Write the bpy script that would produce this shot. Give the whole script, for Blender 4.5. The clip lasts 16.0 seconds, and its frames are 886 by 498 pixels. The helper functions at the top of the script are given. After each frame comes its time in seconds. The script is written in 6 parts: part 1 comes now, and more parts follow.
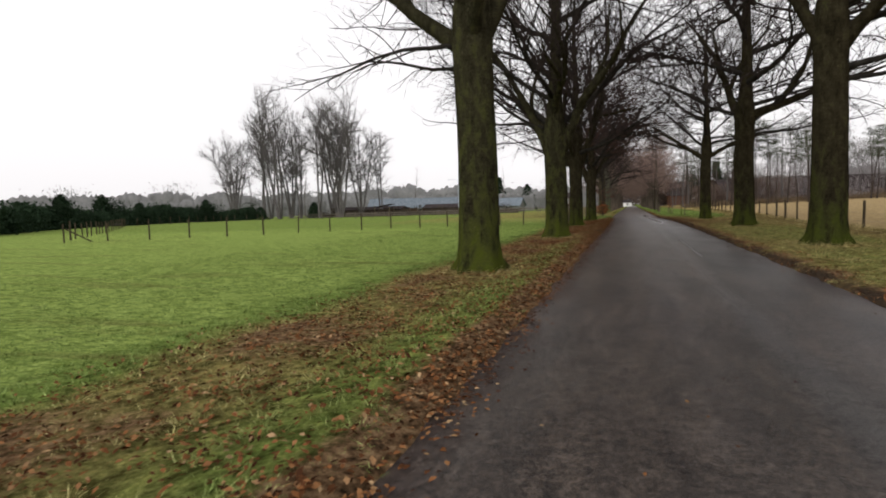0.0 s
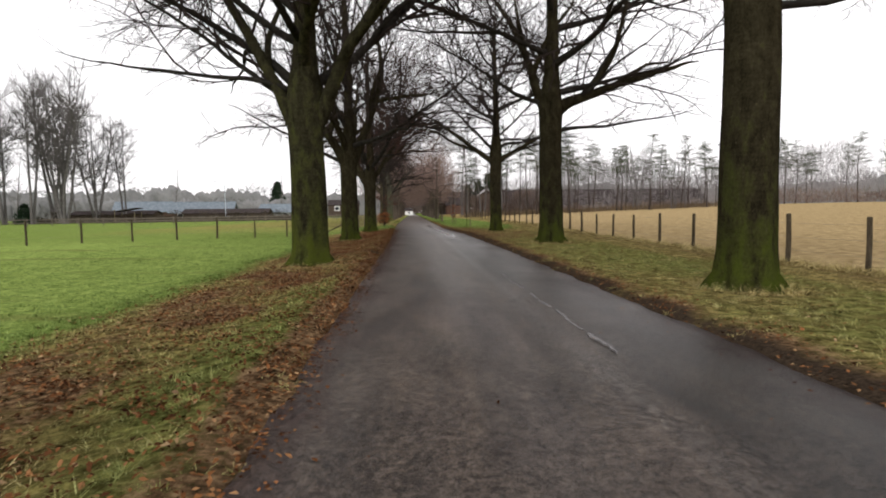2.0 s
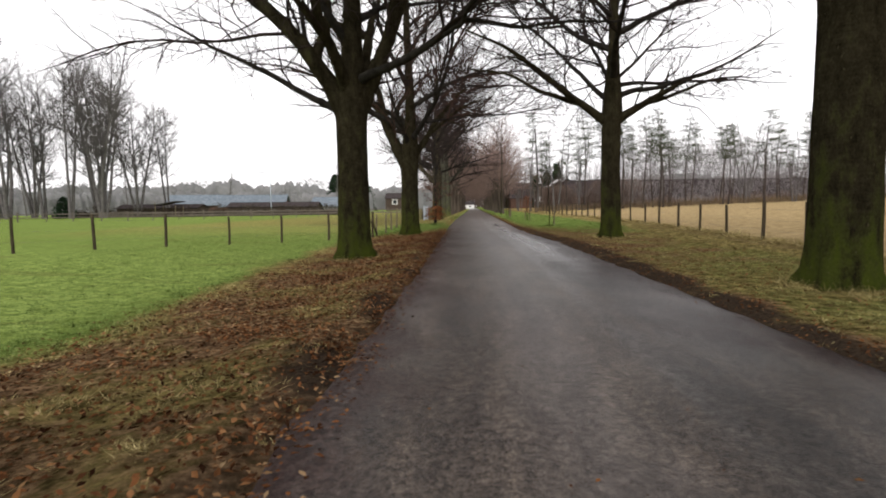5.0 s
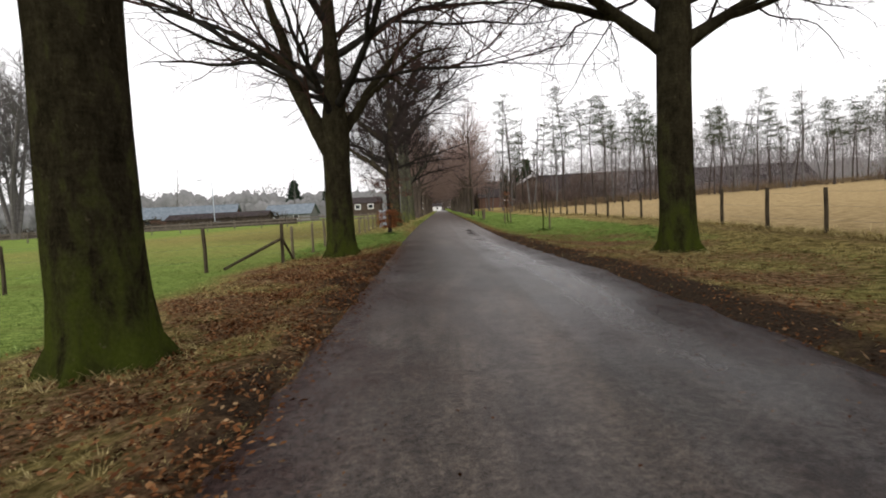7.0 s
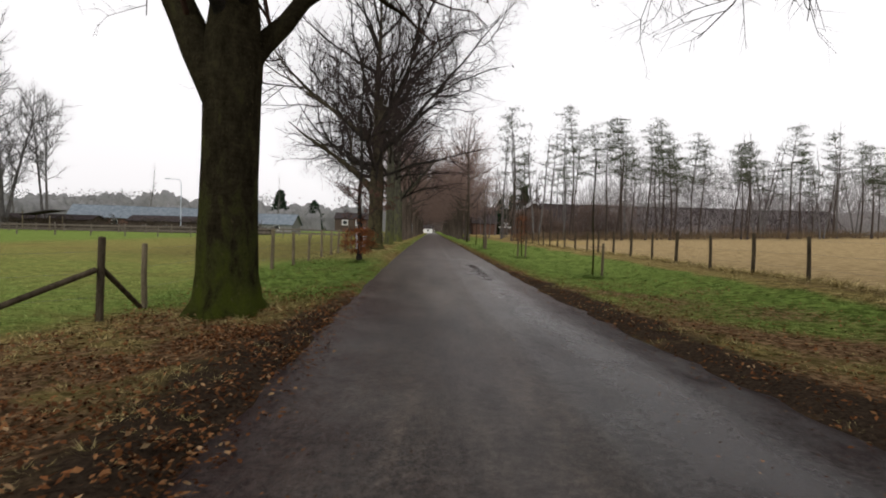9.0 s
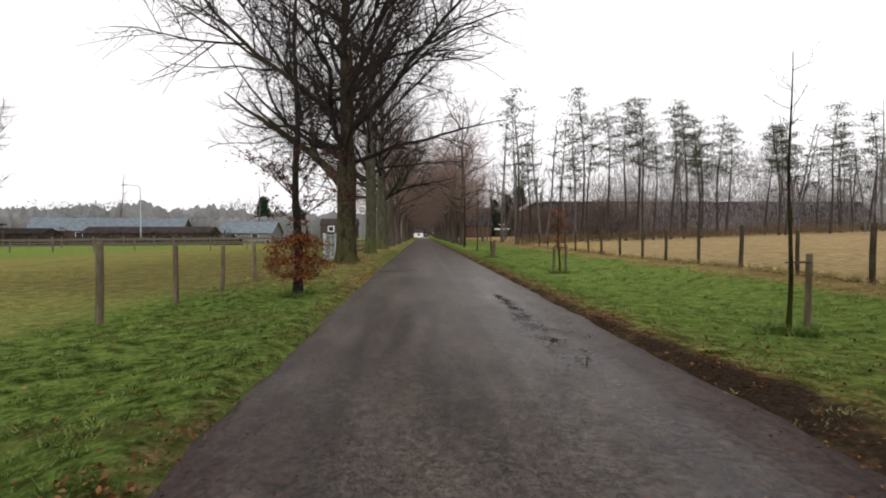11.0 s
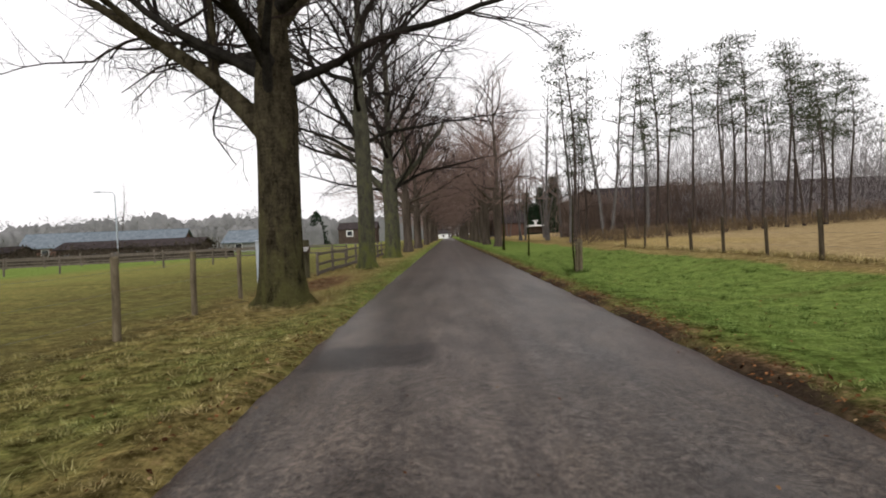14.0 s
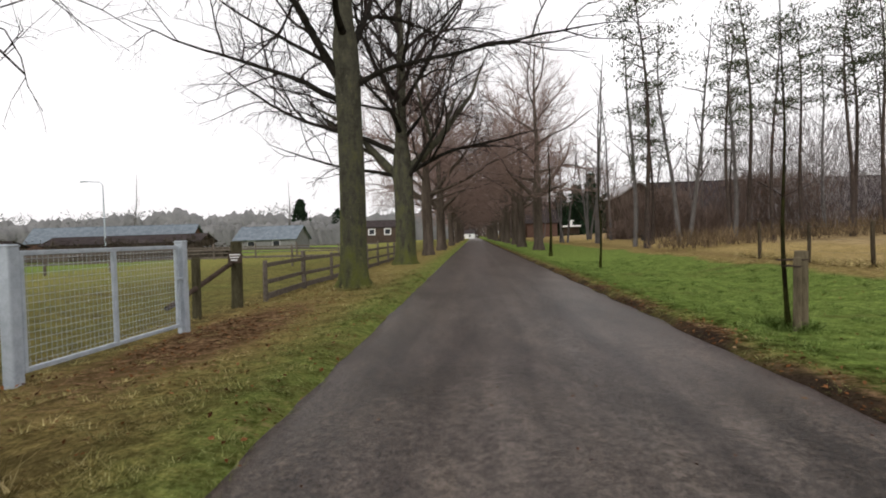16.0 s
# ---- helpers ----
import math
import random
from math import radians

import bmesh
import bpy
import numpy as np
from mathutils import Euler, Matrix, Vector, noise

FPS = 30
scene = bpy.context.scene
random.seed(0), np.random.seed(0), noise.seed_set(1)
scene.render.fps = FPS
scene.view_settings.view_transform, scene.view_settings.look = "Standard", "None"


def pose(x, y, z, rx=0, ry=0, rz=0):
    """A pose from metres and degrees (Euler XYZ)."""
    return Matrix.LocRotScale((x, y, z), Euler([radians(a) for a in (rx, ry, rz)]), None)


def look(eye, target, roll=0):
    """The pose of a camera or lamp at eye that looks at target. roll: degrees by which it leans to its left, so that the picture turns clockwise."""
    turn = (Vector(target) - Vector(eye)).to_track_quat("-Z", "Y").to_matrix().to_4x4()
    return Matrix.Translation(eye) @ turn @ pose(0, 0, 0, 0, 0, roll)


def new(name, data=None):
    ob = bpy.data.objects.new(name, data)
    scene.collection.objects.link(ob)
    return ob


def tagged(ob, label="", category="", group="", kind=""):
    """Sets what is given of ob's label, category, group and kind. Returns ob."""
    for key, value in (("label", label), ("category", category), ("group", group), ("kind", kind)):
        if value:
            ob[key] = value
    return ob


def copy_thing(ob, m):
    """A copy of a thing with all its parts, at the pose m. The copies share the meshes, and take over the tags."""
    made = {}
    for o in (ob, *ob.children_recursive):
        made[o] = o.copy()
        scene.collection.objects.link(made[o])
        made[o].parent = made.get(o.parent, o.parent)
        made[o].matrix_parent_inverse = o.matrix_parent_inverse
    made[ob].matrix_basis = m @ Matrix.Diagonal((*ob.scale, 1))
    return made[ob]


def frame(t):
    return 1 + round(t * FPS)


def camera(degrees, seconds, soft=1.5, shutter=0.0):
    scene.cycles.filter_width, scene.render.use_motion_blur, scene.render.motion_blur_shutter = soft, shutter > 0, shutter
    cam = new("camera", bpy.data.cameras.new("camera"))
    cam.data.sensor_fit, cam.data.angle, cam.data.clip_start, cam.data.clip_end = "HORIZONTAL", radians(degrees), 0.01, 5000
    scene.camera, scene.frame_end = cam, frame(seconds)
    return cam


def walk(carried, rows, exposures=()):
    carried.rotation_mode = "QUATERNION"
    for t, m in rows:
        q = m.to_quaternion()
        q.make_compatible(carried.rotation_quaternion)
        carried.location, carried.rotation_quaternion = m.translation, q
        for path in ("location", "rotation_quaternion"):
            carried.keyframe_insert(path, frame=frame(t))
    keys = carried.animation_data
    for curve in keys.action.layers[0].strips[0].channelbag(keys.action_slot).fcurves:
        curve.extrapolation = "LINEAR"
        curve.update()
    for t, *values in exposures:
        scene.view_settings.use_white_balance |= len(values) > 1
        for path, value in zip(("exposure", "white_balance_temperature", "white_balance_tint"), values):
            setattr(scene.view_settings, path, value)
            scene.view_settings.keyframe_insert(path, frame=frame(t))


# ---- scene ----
# camera: a bicycle ride along a tree-lined country lane, about 5 m/s, eye 1.4 m high
cam = camera(77.73, 16.0, soft=1.9, shutter=0.07)
PATH = [
    (0.0, 0.000, 0.000, 1.374, 85.82, 1.48, 18.85),
    (0.5, -0.072, 2.538, 1.384, 85.50, 1.74, 13.61),
    (1.0, -0.153, 5.033, 1.407, 87.24, -0.86, 7.24),
    (1.5, -0.252, 7.440, 1.418, 86.98, -0.11, 1.56),
    (2.0, -0.302, 9.859, 1.407, 86.16, 0.60, -3.23),
    (2.5, -0.306, 12.256, 1.394, 87.80, 2.22, -0.85),
    (3.0, -0.341, 14.750, 1.388, 86.94, 1.81, 2.97),
    (3.5, -0.304, 17.168, 1.397, 84.20, 2.36, 2.55),
    (4.0, -0.245, 19.643, 1.405, 86.69, 2.48, 3.28),
    (4.5, -0.240, 22.104, 1.399, 85.58, 0.60, 3.82),
    (7.0, -0.109, 35.079, 1.379, 85.72, 3.01, -0.23),
    (7.5, -0.128, 37.600, 1.404, 86.02, 2.47, 1.94),
    (8.0, -0.105, 39.992, 1.416, 86.70, -0.15, 4.04),
    (8.5, -0.183, 42.452, 1.404, 87.24, -0.87, 2.29),
    (9.0, -0.242, 44.954, 1.391, 88.09, -1.53, -1.22),
    (9.5, -0.324, 47.385, 1.393, 86.65, -0.65, -2.80),
    (12.0, -0.281, 59.525, 1.412, 89.48, 0.56, -1.80),
    (12.5, -0.290, 61.906, 1.384, 89.19, 2.13, -2.26),
    (13.0, -0.276, 64.397, 1.387, 90.12, 1.20, 2.42),
    (13.5, -0.262, 66.845, 1.383, 87.43, 0.34, 2.65),
    (14.0, -0.260, 69.353, 1.389, 88.61, 2.53, 0.42),
    (14.5, -0.250, 71.955, 1.409, 89.42, 0.95, 2.65),
    (15.0, -0.302, 74.485, 1.409, 85.85, 2.21, 5.44),
    (15.5, -0.409, 76.914, 1.417, 86.69, 2.37, 4.51),
    (16.0, -0.506, 79.177, 1.431, 88.67, 1.74, 3.13),
]
walk(cam, [(t, pose(x, y, z, rx, ry, rz)) for t, x, y, z, rx, ry, rz in PATH],
     exposures=[(0.0, -0.16), (0.5, -0.22), (1.0, -0.06), (2.0, 0.18), (3.0, 0.26), (4.7, 0.26), (7.5, 0.12), (8.2, 0.08), (9.0, -0.20), (9.5, -0.08), (12.0, -0.07), (16.0, -0.06)])

# ---- world and light: an even, bright overcast sky ----
SUN_ELEVATION, SUN_TURN = 35.0, 200.0
world = bpy.data.worlds.new("overcast")
scene.world = world
world.use_nodes = True
wn, wl = world.node_tree.nodes, world.node_tree.links
wn.clear()
sky = wn.new("ShaderNodeTexSky")
sky.sky_type, sky.sun_disc = 'NISHITA', False
sky.sun_elevation, sky.sun_rotation = radians(SUN_ELEVATION), radians(SUN_TURN)
sky.air_density, sky.dust_density, sky.ozone_density = 1.0, 6.0, 1.0
sky_soft = wn.new("ShaderNodeHueSaturation")
sky_soft.inputs["Saturation"].default_value = 0.15
clear = wn.new("ShaderNodeBackground")
clear.inputs["Strength"].default_value = 0.05
cloud = wn.new("ShaderNodeBackground")
cloud.inputs["Color"].default_value = (1.0, 0.972, 0.985, 1)
cloud.inputs["Strength"].default_value = 1.06
both = wn.new("ShaderNodeAddShader")
wout = wn.new("ShaderNodeOutputWorld")
wl.new(sky.outputs[0], sky_soft.inputs["Color"])
wl.new(sky_soft.outputs[0], clear.inputs["Color"])
wl.new(clear.outputs[0], both.inputs[0])
wl.new(cloud.outputs[0], both.inputs[1])
wl.new(both.outputs[0], wout.inputs["Surface"])

sun_data = bpy.data.lights.new("sun", 'SUN')
sun_data.energy, sun_data.angle, sun_data.color = 0.6, radians(20), (1.0, 0.96, 0.9)
sun = new("sun", sun_data)
sun.matrix_world = look((0, 0, 60), (20, 40, 10))
se, sr = radians(SUN_ELEVATION), radians(SUN_TURN)
sun.matrix_world = look((math.sin(sr) * math.cos(se) * 60, math.cos(sr) * math.cos(se) * 60, math.sin(se) * 60), (0, 0, 0))


# ---- materials ----
def mat_base(name, rough=0.85, spec=0.0):
    m = bpy.data.materials.new(name)
    m.use_nodes = True
    b = m.node_tree.nodes["Principled BSDF"]
    b.inputs["Roughness"].default_value = rough
    b.inputs["Specular IOR Level"].default_value = spec
    return m, m.node_tree.nodes, m.node_tree.links, b


def n_noise(N, L, scale, detail=5.0, rough=0.6, coord=None, distortion=0.0):
    n = N.new("ShaderNodeTexNoise")
    n.inputs["Scale"].default_value = scale
    n.inputs["Detail"].default_value = detail
    n.inputs["Roughness"].default_value = rough
    n.inputs["Distortion"].default_value = distortion
    if coord is not None:
        L.new(coord, n.inputs["Vector"])
    return n.outputs["Fac"]


def n_ramp(N, L, fac, stops):
    r = N.new("ShaderNodeValToRGB")
    e = r.color_ramp.elements
    while len(e) < len(stops):
        e.new(0.5)
    for k, (p, c) in enumerate(stops):
        e[k].position = p
        e[k].color = (*c, 1) if len(c) == 3 else c
    L.new(fac, r.inputs["Fac"])
    return r.outputs["Color"]


def n_mix(N, L, fac, a, b, mode='MIX'):
    m = N.new("ShaderNodeMix")
    m.data_type, m.blend_type = 'RGBA', mode
    for sock, v in ((m.inputs["Factor"], fac), (m.inputs["A"], a), (m.inputs["B"], b)):
        if isinstance(v, (int, float)):
            sock.default_value = v
        elif isinstance(v, tuple):
            sock.default_value = (*v, 1)
        else:
            L.new(v, sock)
    return m.outputs["Result"]


def n_math(N, L, op, a, b=0.0, clamp=False):
    m = N.new("ShaderNodeMath")
    m.operation, m.use_clamp = op, clamp
    for sock, v in ((m.inputs[0], a), (m.inputs[1], b)):
        if isinstance(v, (int, float)):
            sock.default_value = v
        else:
            L.new(v, sock)
    return m.outputs[0]


def n_bump(N, L, bsdf, height, strength=0.4, distance=0.02):
    b = N.new("ShaderNodeBump")
    b.inputs["Strength"].default_value = strength
    b.inputs["Distance"].default_value = distance
    L.new(height, b.inputs["Height"])
    L.new(b.outputs[0], bsdf.inputs["Normal"])


def n_pos(N, L, sx=1, sy=1, sz=1, world_space=True):
    g = N.new("ShaderNodeNewGeometry") if world_space else N.new("ShaderNodeTexCoord")
    o = g.outputs["Position"] if world_space else g.outputs["Object"]
    if (sx, sy, sz) == (1, 1, 1):
        return o
    v = N.new("ShaderNodeVectorMath")
    v.operation = 'MULTIPLY'
    v.inputs[1].default_value = (sx, sy, sz)
    L.new(o, v.inputs[0])
    return v.outputs[0]


def grain_mat(name, c1, c2, scale=8.0, rough=0.85, bump=0.3, bump_d=0.01, spec=0.0, stretch=(1, 1, 1), world_space=False, c3=None, island=0.0):
    """Two-scale mottled surface between two or three colours."""
    m, N, L, b = mat_base(name, rough, spec)
    p = n_pos(N, L, *stretch, world_space=world_space)
    f1, f2 = n_noise(N, L, scale, 6, 0.65, p), n_noise(N, L, scale * 6, 4, 0.7, p)
    f = n_math(N, L, 'ADD', n_math(N, L, 'MULTIPLY', f1, 0.65), n_math(N, L, 'MULTIPLY', f2, 0.35))
    stops = [(0.36, c1), (0.64, c2)] if c3 is None else [(0.34, c1), (0.5, c2), (0.66, c3)]
    col = n_ramp(N, L, f, stops)
    if island:
        g = N.new("ShaderNodeNewGeometry")
        k = n_math(N, L, 'ADD', n_math(N, L, 'MULTIPLY', g.outputs["Random Per Island"], island), 1 - island / 2)
        v = N.new("ShaderNodeHueSaturation")
        L.new(k, v.inputs["Value"])
        L.new(col, v.inputs["Color"])
        col = v.outputs[0]
    L.new(col, b.inputs["Base Color"])
    if bump:
        n_bump(N, L, b, f, bump, bump_d)
    return m


def bark_mat(name, dark, light, moss, moss_top=4.0, moss_amount=0.9, spec=0.0):
    """Beech bark: dark and mottled, with pale lichen spots, and green algae in streaks that thin out up the stem."""
    m, N, L, b = mat_base(name, 0.8, spec)
    p = n_pos(N, L, 1, 1, 0.30, world_space=False)
    q = n_pos(N, L, 1, 1, 0.6, world_space=False)
    streak = n_noise(N, L, 4.5, 6, 0.65, p, 0.4)
    fine = n_noise(N, L, 34.0, 6, 0.75, q)
    blot = n_noise(N, L, 3.2, 7, 0.72, q, 0.5)
    ring = n_noise(N, L, 3.0, 6, 0.7, n_pos(N, L, 1, 1, 7.0, world_space=False), 0.3)
    f = n_math(N, L, 'ADD', n_math(N, L, 'ADD', n_math(N, L, 'MULTIPLY', streak, 0.26), n_math(N, L, 'MULTIPLY', ring, 0.14)), n_math(N, L, 'ADD', n_math(N, L, 'MULTIPLY', fine, 0.25), n_math(N, L, 'MULTIPLY', blot, 0.35)))
    col = n_ramp(N, L, f, [(0.42, dark), (0.50, tuple(0.6 * a + 0.4 * c for a, c in zip(dark, light))), (0.60, light)])
    sep = N.new("ShaderNodeSeparateXYZ")
    L.new(q, sep.inputs[0])
    up = n_math(N, L, 'SUBTRACT', 1.0, n_math(N, L, 'DIVIDE', sep.outputs["Z"], moss_top * 0.6), True)
    foot = n_math(N, L, 'SUBTRACT', 1.0, n_math(N, L, 'DIVIDE', sep.outputs["Z"], 0.9), True)
    grow = n_math(N, L, 'ADD', n_math(N, L, 'MULTIPLY', up, 0.15), n_math(N, L, 'MULTIPLY', foot, 0.07))
    patch = n_math(N, L, 'ADD', n_math(N, L, 'MULTIPLY', streak, 0.5), n_math(N, L, 'ADD', n_math(N, L, 'MULTIPLY', blot, 0.5), grow))
    mask = n_ramp(N, L, patch, [(0.56, (0, 0, 0)), (0.76, (1, 1, 1))])
    tone = n_mix(N, L, fine, tuple(0.4 * c for c in moss), tuple(min(1.6 * c, 1) for c in moss))
    col = n_mix(N, L, n_math(N, L, 'MULTIPLY', mask, moss_amount), col, tone)
    spots = n_ramp(N, L, n_noise(N, L, 16.0, 3, 0.6, q), [(0.66, (0, 0, 0)), (0.74, (0.45, 0.45, 0.45))])
    col = n_mix(N, L, spots, col, tuple(min(2.2 * c, 1) for c in light))
    L.new(col, b.inputs["Base Color"])
    n_bump(N, L, b, f, 0.6, 0.035)
    return m


M_BARK = bark_mat("beech_bark", (0.009, 0.0075, 0.0045), (0.046, 0.039, 0.023), (0.036, 0.046, 0.007))
M_BARK_MOSS = bark_mat("mossy_beech_bark", (0.011, 0.010, 0.006), (0.058, 0.052, 0.030), (0.048, 0.058, 0.010), 7.0, 1.0)
M_BARK_PALE = bark_mat("pale_bark", (0.040, 0.039, 0.030), (0.125, 0.120, 0.088), (0.090, 0.100, 0.026), 7.0)
M_BARK_MID = bark_mat("olive_bark", (0.010, 0.008, 0.005), (0.095, 0.080, 0.052), (0.060, 0.062, 0.016), 5.0, 0.65)
# far avenue trunks: distance haze lightens the bark colour
M_BARK_LANE_HAZE = grain_mat("lane_bark_hazy", (0.045, 0.036, 0.028), (0.13, 0.105, 0.085), 2.0, 0.9, 0.4, 0.03, stretch=(1, 1, 0.2))
M_LIMB = grain_mat("limb_bark", (0.010, 0.009, 0.008), (0.040, 0.036, 0.031), 4.0, 0.85, 0.4, 0.01)
M_TWIG = grain_mat("twig_bark", (0.018, 0.014, 0.013), (0.050, 0.038, 0.034), 3.0, 0.9, 0)
M_TWIG_RED = grain_mat("twig_bark_reddish", (0.030, 0.018, 0.015), (0.075, 0.044, 0.034), 3.0, 0.9, 0)
# far avenue twigs: brown, paled in the colour to stand for haze
M_TWIG_LANE_HAZE = grain_mat("lane_twig_bark_hazy", (0.15, 0.105, 0.090), (0.32, 0.23, 0.20), 3.0, 0.9, 0)
# distant trees: twigs and slim stems paled to grey, haze put into the colour
M_TWIG_GREY_HAZE = grain_mat("twig_bark_grey_hazy", (0.075, 0.070, 0.067), (0.16, 0.148, 0.142), 2.0, 0.9, 0)
# the same painted haze, stronger, for woods and poplars
M_TWIG_FAR_HAZE = grain_mat("twig_bark_far_hazy", (0.10, 0.092, 0.088), (0.20, 0.185, 0.175), 1.0, 0.9, 0)
M_PINE_BARK = grain_mat("pine_bark", (0.030, 0.024, 0.021), (0.085, 0.066, 0.056), 3.0, 0.9, 0.3, 0.02)
M_NEEDLE = grain_mat("pine_needles", (0.03, 0.042, 0.024), (0.075, 0.085, 0.045), 1.5, 0.8, 0, island=0.5)
M_CONIFER = grain_mat("conifer_leaf", (0.010, 0.020, 0.012), (0.030, 0.048, 0.026), 1.5, 0.8, 0, island=0.6)
M_POST = grain_mat("weathered_post", (0.024, 0.019, 0.013), (0.095, 0.076, 0.052), 9.0, 0.9, 0.5, 0.01, stretch=(1, 1, 0.2))
M_POST_GREEN = grain_mat("mossy_post", (0.028, 0.026, 0.015), (0.10, 0.09, 0.055), 9.0, 0.9, 0.5, 0.01, stretch=(1, 1, 0.2))
M_STAKE = grain_mat("stake_wood", (0.07, 0.058, 0.038), (0.20, 0.165, 0.11), 9.0, 0.9, 0.4, 0.01, stretch=(1, 1, 0.2))
M_RAIL = grain_mat("grey_rail", (0.07, 0.06, 0.05), (0.18, 0.155, 0.13), 7.0, 0.9, 0.4, 0.01)
M_WIRE = grain_mat("fence_wire", (0.10, 0.10, 0.10), (0.22, 0.22, 0.22), 20.0, 0.5, 0)
M_GALV = grain_mat("galvanised_steel", (0.28, 0.32, 0.36), (0.46, 0.51, 0.56), 6.0, 0.45, 0.1, 0.002, spec=0.5)
M_ROOF_DARK = grain_mat("dark_roof", (0.028, 0.023, 0.023), (0.066, 0.055, 0.054), 1.2, 0.85, 0.3, 0.03)
M_ROOF_BLUE = grain_mat("slate_roof", (0.10, 0.12, 0.14), (0.20, 0.23, 0.26), 1.2, 0.7, 0.2, 0.02)
M_ROOF_PALE = grain_mat("pale_roof", (0.30, 0.29, 0.29), (0.50, 0.48, 0.48), 1.2, 0.8, 0.2, 0.02)
M_BRICK = grain_mat("brick_wall", (0.07, 0.042, 0.034), (0.14, 0.085, 0.066), 2.0, 0.9, 0.3, 0.01)
M_BOARD = grain_mat("dark_board", (0.04, 0.03, 0.024), (0.10, 0.075, 0.06), 3.0, 0.9, 0.3, 0.01, stretch=(1, 1, 0.15))
M_WHITE = grain_mat("white_paint", (0.62, 0.62, 0.61), (0.80, 0.80, 0.79), 3.0, 0.6, 0.05, 0.002)
M_GREY_WALL = grain_mat("grey_render", (0.15, 0.15, 0.15), (0.25, 0.25, 0.24), 2.0, 0.9, 0.1, 0.004)
M_GLASS_DARK = grain_mat("dark_window", (0.012, 0.014, 0.017), (0.03, 0.034, 0.04), 2.0, 0.15, 0, spec=0.6)


def zone_attr(N, name):
    a = N.new("ShaderNodeAttribute")
    a.attribute_name = name
    return a


def ground_mat():
    """Soil, grass, fallen leaves and stubble, mixed by the sheet's zone layers and broken up by noise."""
    m, N, L, b = mat_base("ground_cover", 0.95, 0.0)
    p = n_pos(N, L)
    z = zone_attr(N, "zone")
    sep = N.new("ShaderNodeSeparateColor")
    L.new(z.outputs["Color"], sep.inputs[0])
    lush, leafy, stubble = sep.outputs[0], sep.outputs[1], sep.outputs[2]
    n1 = n_noise(N, L, 0.35, 5, 0.6, p)
    n2 = n_noise(N, L, 2.6, 6, 0.65, p)
    n3 = n_noise(N, L, 22.0, 6, 0.75, p)
    n4 = n_noise(N, L, 9.0, 5, 0.7, p)
    soil = n_ramp(N, L, n3, [(0.3, (0.015, 0.011, 0.008)), (0.7, (0.074, 0.053, 0.036))])
    dry = n_ramp(N, L, n3, [(0.3, (0.064, 0.052, 0.020)), (0.5, (0.180, 0.148, 0.058)), (0.72, (0.32, 0.265, 0.120))])
    green = n_ramp(N, L, n3, [(0.3, (0.052, 0.078, 0.014)), (0.5, (0.114, 0.172, 0.042)), (0.72, (0.20, 0.275, 0.082))])
    leaf = n_ramp(N, L, n4, [(0.36, (0.026, 0.017, 0.010)), (0.5, (0.125, 0.076, 0.040)), (0.64, (0.27, 0.178, 0.098))])
    straw = n_ramp(N, L, n2, [(0.36, (0.20, 0.143, 0.070)), (0.62, (0.38, 0.285, 0.152))])
    patch = n_math(N, L, 'ADD', n_math(N, L, 'MULTIPLY', n2, 0.6), n_math(N, L, 'MULTIPLY', n1, 0.4))
    g_fac = n_math(N, L, 'MULTIPLY', n_math(N, L, 'SUBTRACT', n_math(N, L, 'ADD', lush, n_math(N, L, 'MULTIPLY', patch, 0.7)), 0.6), 2.2, True)
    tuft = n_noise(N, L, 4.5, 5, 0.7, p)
    # verge: dark thatch, plus the shade between tufts put into the colour
    thatch_shade = n_ramp(N, L, tuft, [(0.36, (0.26, 0.24, 0.20)), (0.50, (0.80, 0.78, 0.72)), (0.64, (1.45, 1.38, 1.25))])
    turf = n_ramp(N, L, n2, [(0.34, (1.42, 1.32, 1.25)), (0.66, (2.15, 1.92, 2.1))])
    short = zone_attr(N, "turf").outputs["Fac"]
    # fields: shaded hollows between tussocks painted as dark spots
    tussock_shade = n_ramp(N, L, n_noise(N, L, 6.5, 6, 0.75, n_pos(N, L, 0.7, 1.4, 1), 0.4), [(0.36, (0.42, 0.46, 0.38)), (0.50, (0.95, 0.95, 0.95)), (0.64, (1.35, 1.28, 1.25))])
    turf = n_mix(N, L, 1.0, turf, tussock_shade, 'MULTIPLY')
    col = n_mix(N, L, 1.0, n_mix(N, L, g_fac, dry, green), n_mix(N, L, short, thatch_shade, turf), 'MULTIPLY')
    rut = n_math(N, L, 'MULTIPLY', n_math(N, L, 'SUBTRACT', n_noise(N, L, 1.0, 6, 0.65, n_pos(N, L, 0.14, 0.85, 1), 0.4), 0.55), 7.0, True)
    col = n_mix(N, L, n_math(N, L, 'MULTIPLY', rut, 0.62), col, n_mix(N, L, n3, (0.05, 0.045, 0.016), (0.16, 0.125, 0.05)))
    bare = n_math(N, L, 'MULTIPLY', n_math(N, L, 'SUBTRACT', n_noise(N, L, 1.1, 6, 0.7, p), 0.60), 7.0, True)
    col = n_mix(N, L, n_math(N, L, 'MULTIPLY', bare, 0.55), col, soil)
    l_fac = n_math(N, L, 'MULTIPLY', n_math(N, L, 'SUBTRACT', n_math(N, L, 'ADD', leafy, n_math(N, L, 'MULTIPLY', n4, 0.9)), 0.75), 3.0, True)
    col = n_mix(N, L, l_fac, col, leaf)
    s_fac = n_math(N, L, 'MULTIPLY', n_math(N, L, 'SUBTRACT', n_math(N, L, 'ADD', stubble, n_math(N, L, 'MULTIPLY', patch, 0.6)), 0.55), 2.5, True)
    col = n_mix(N, L, s_fac, col, straw)
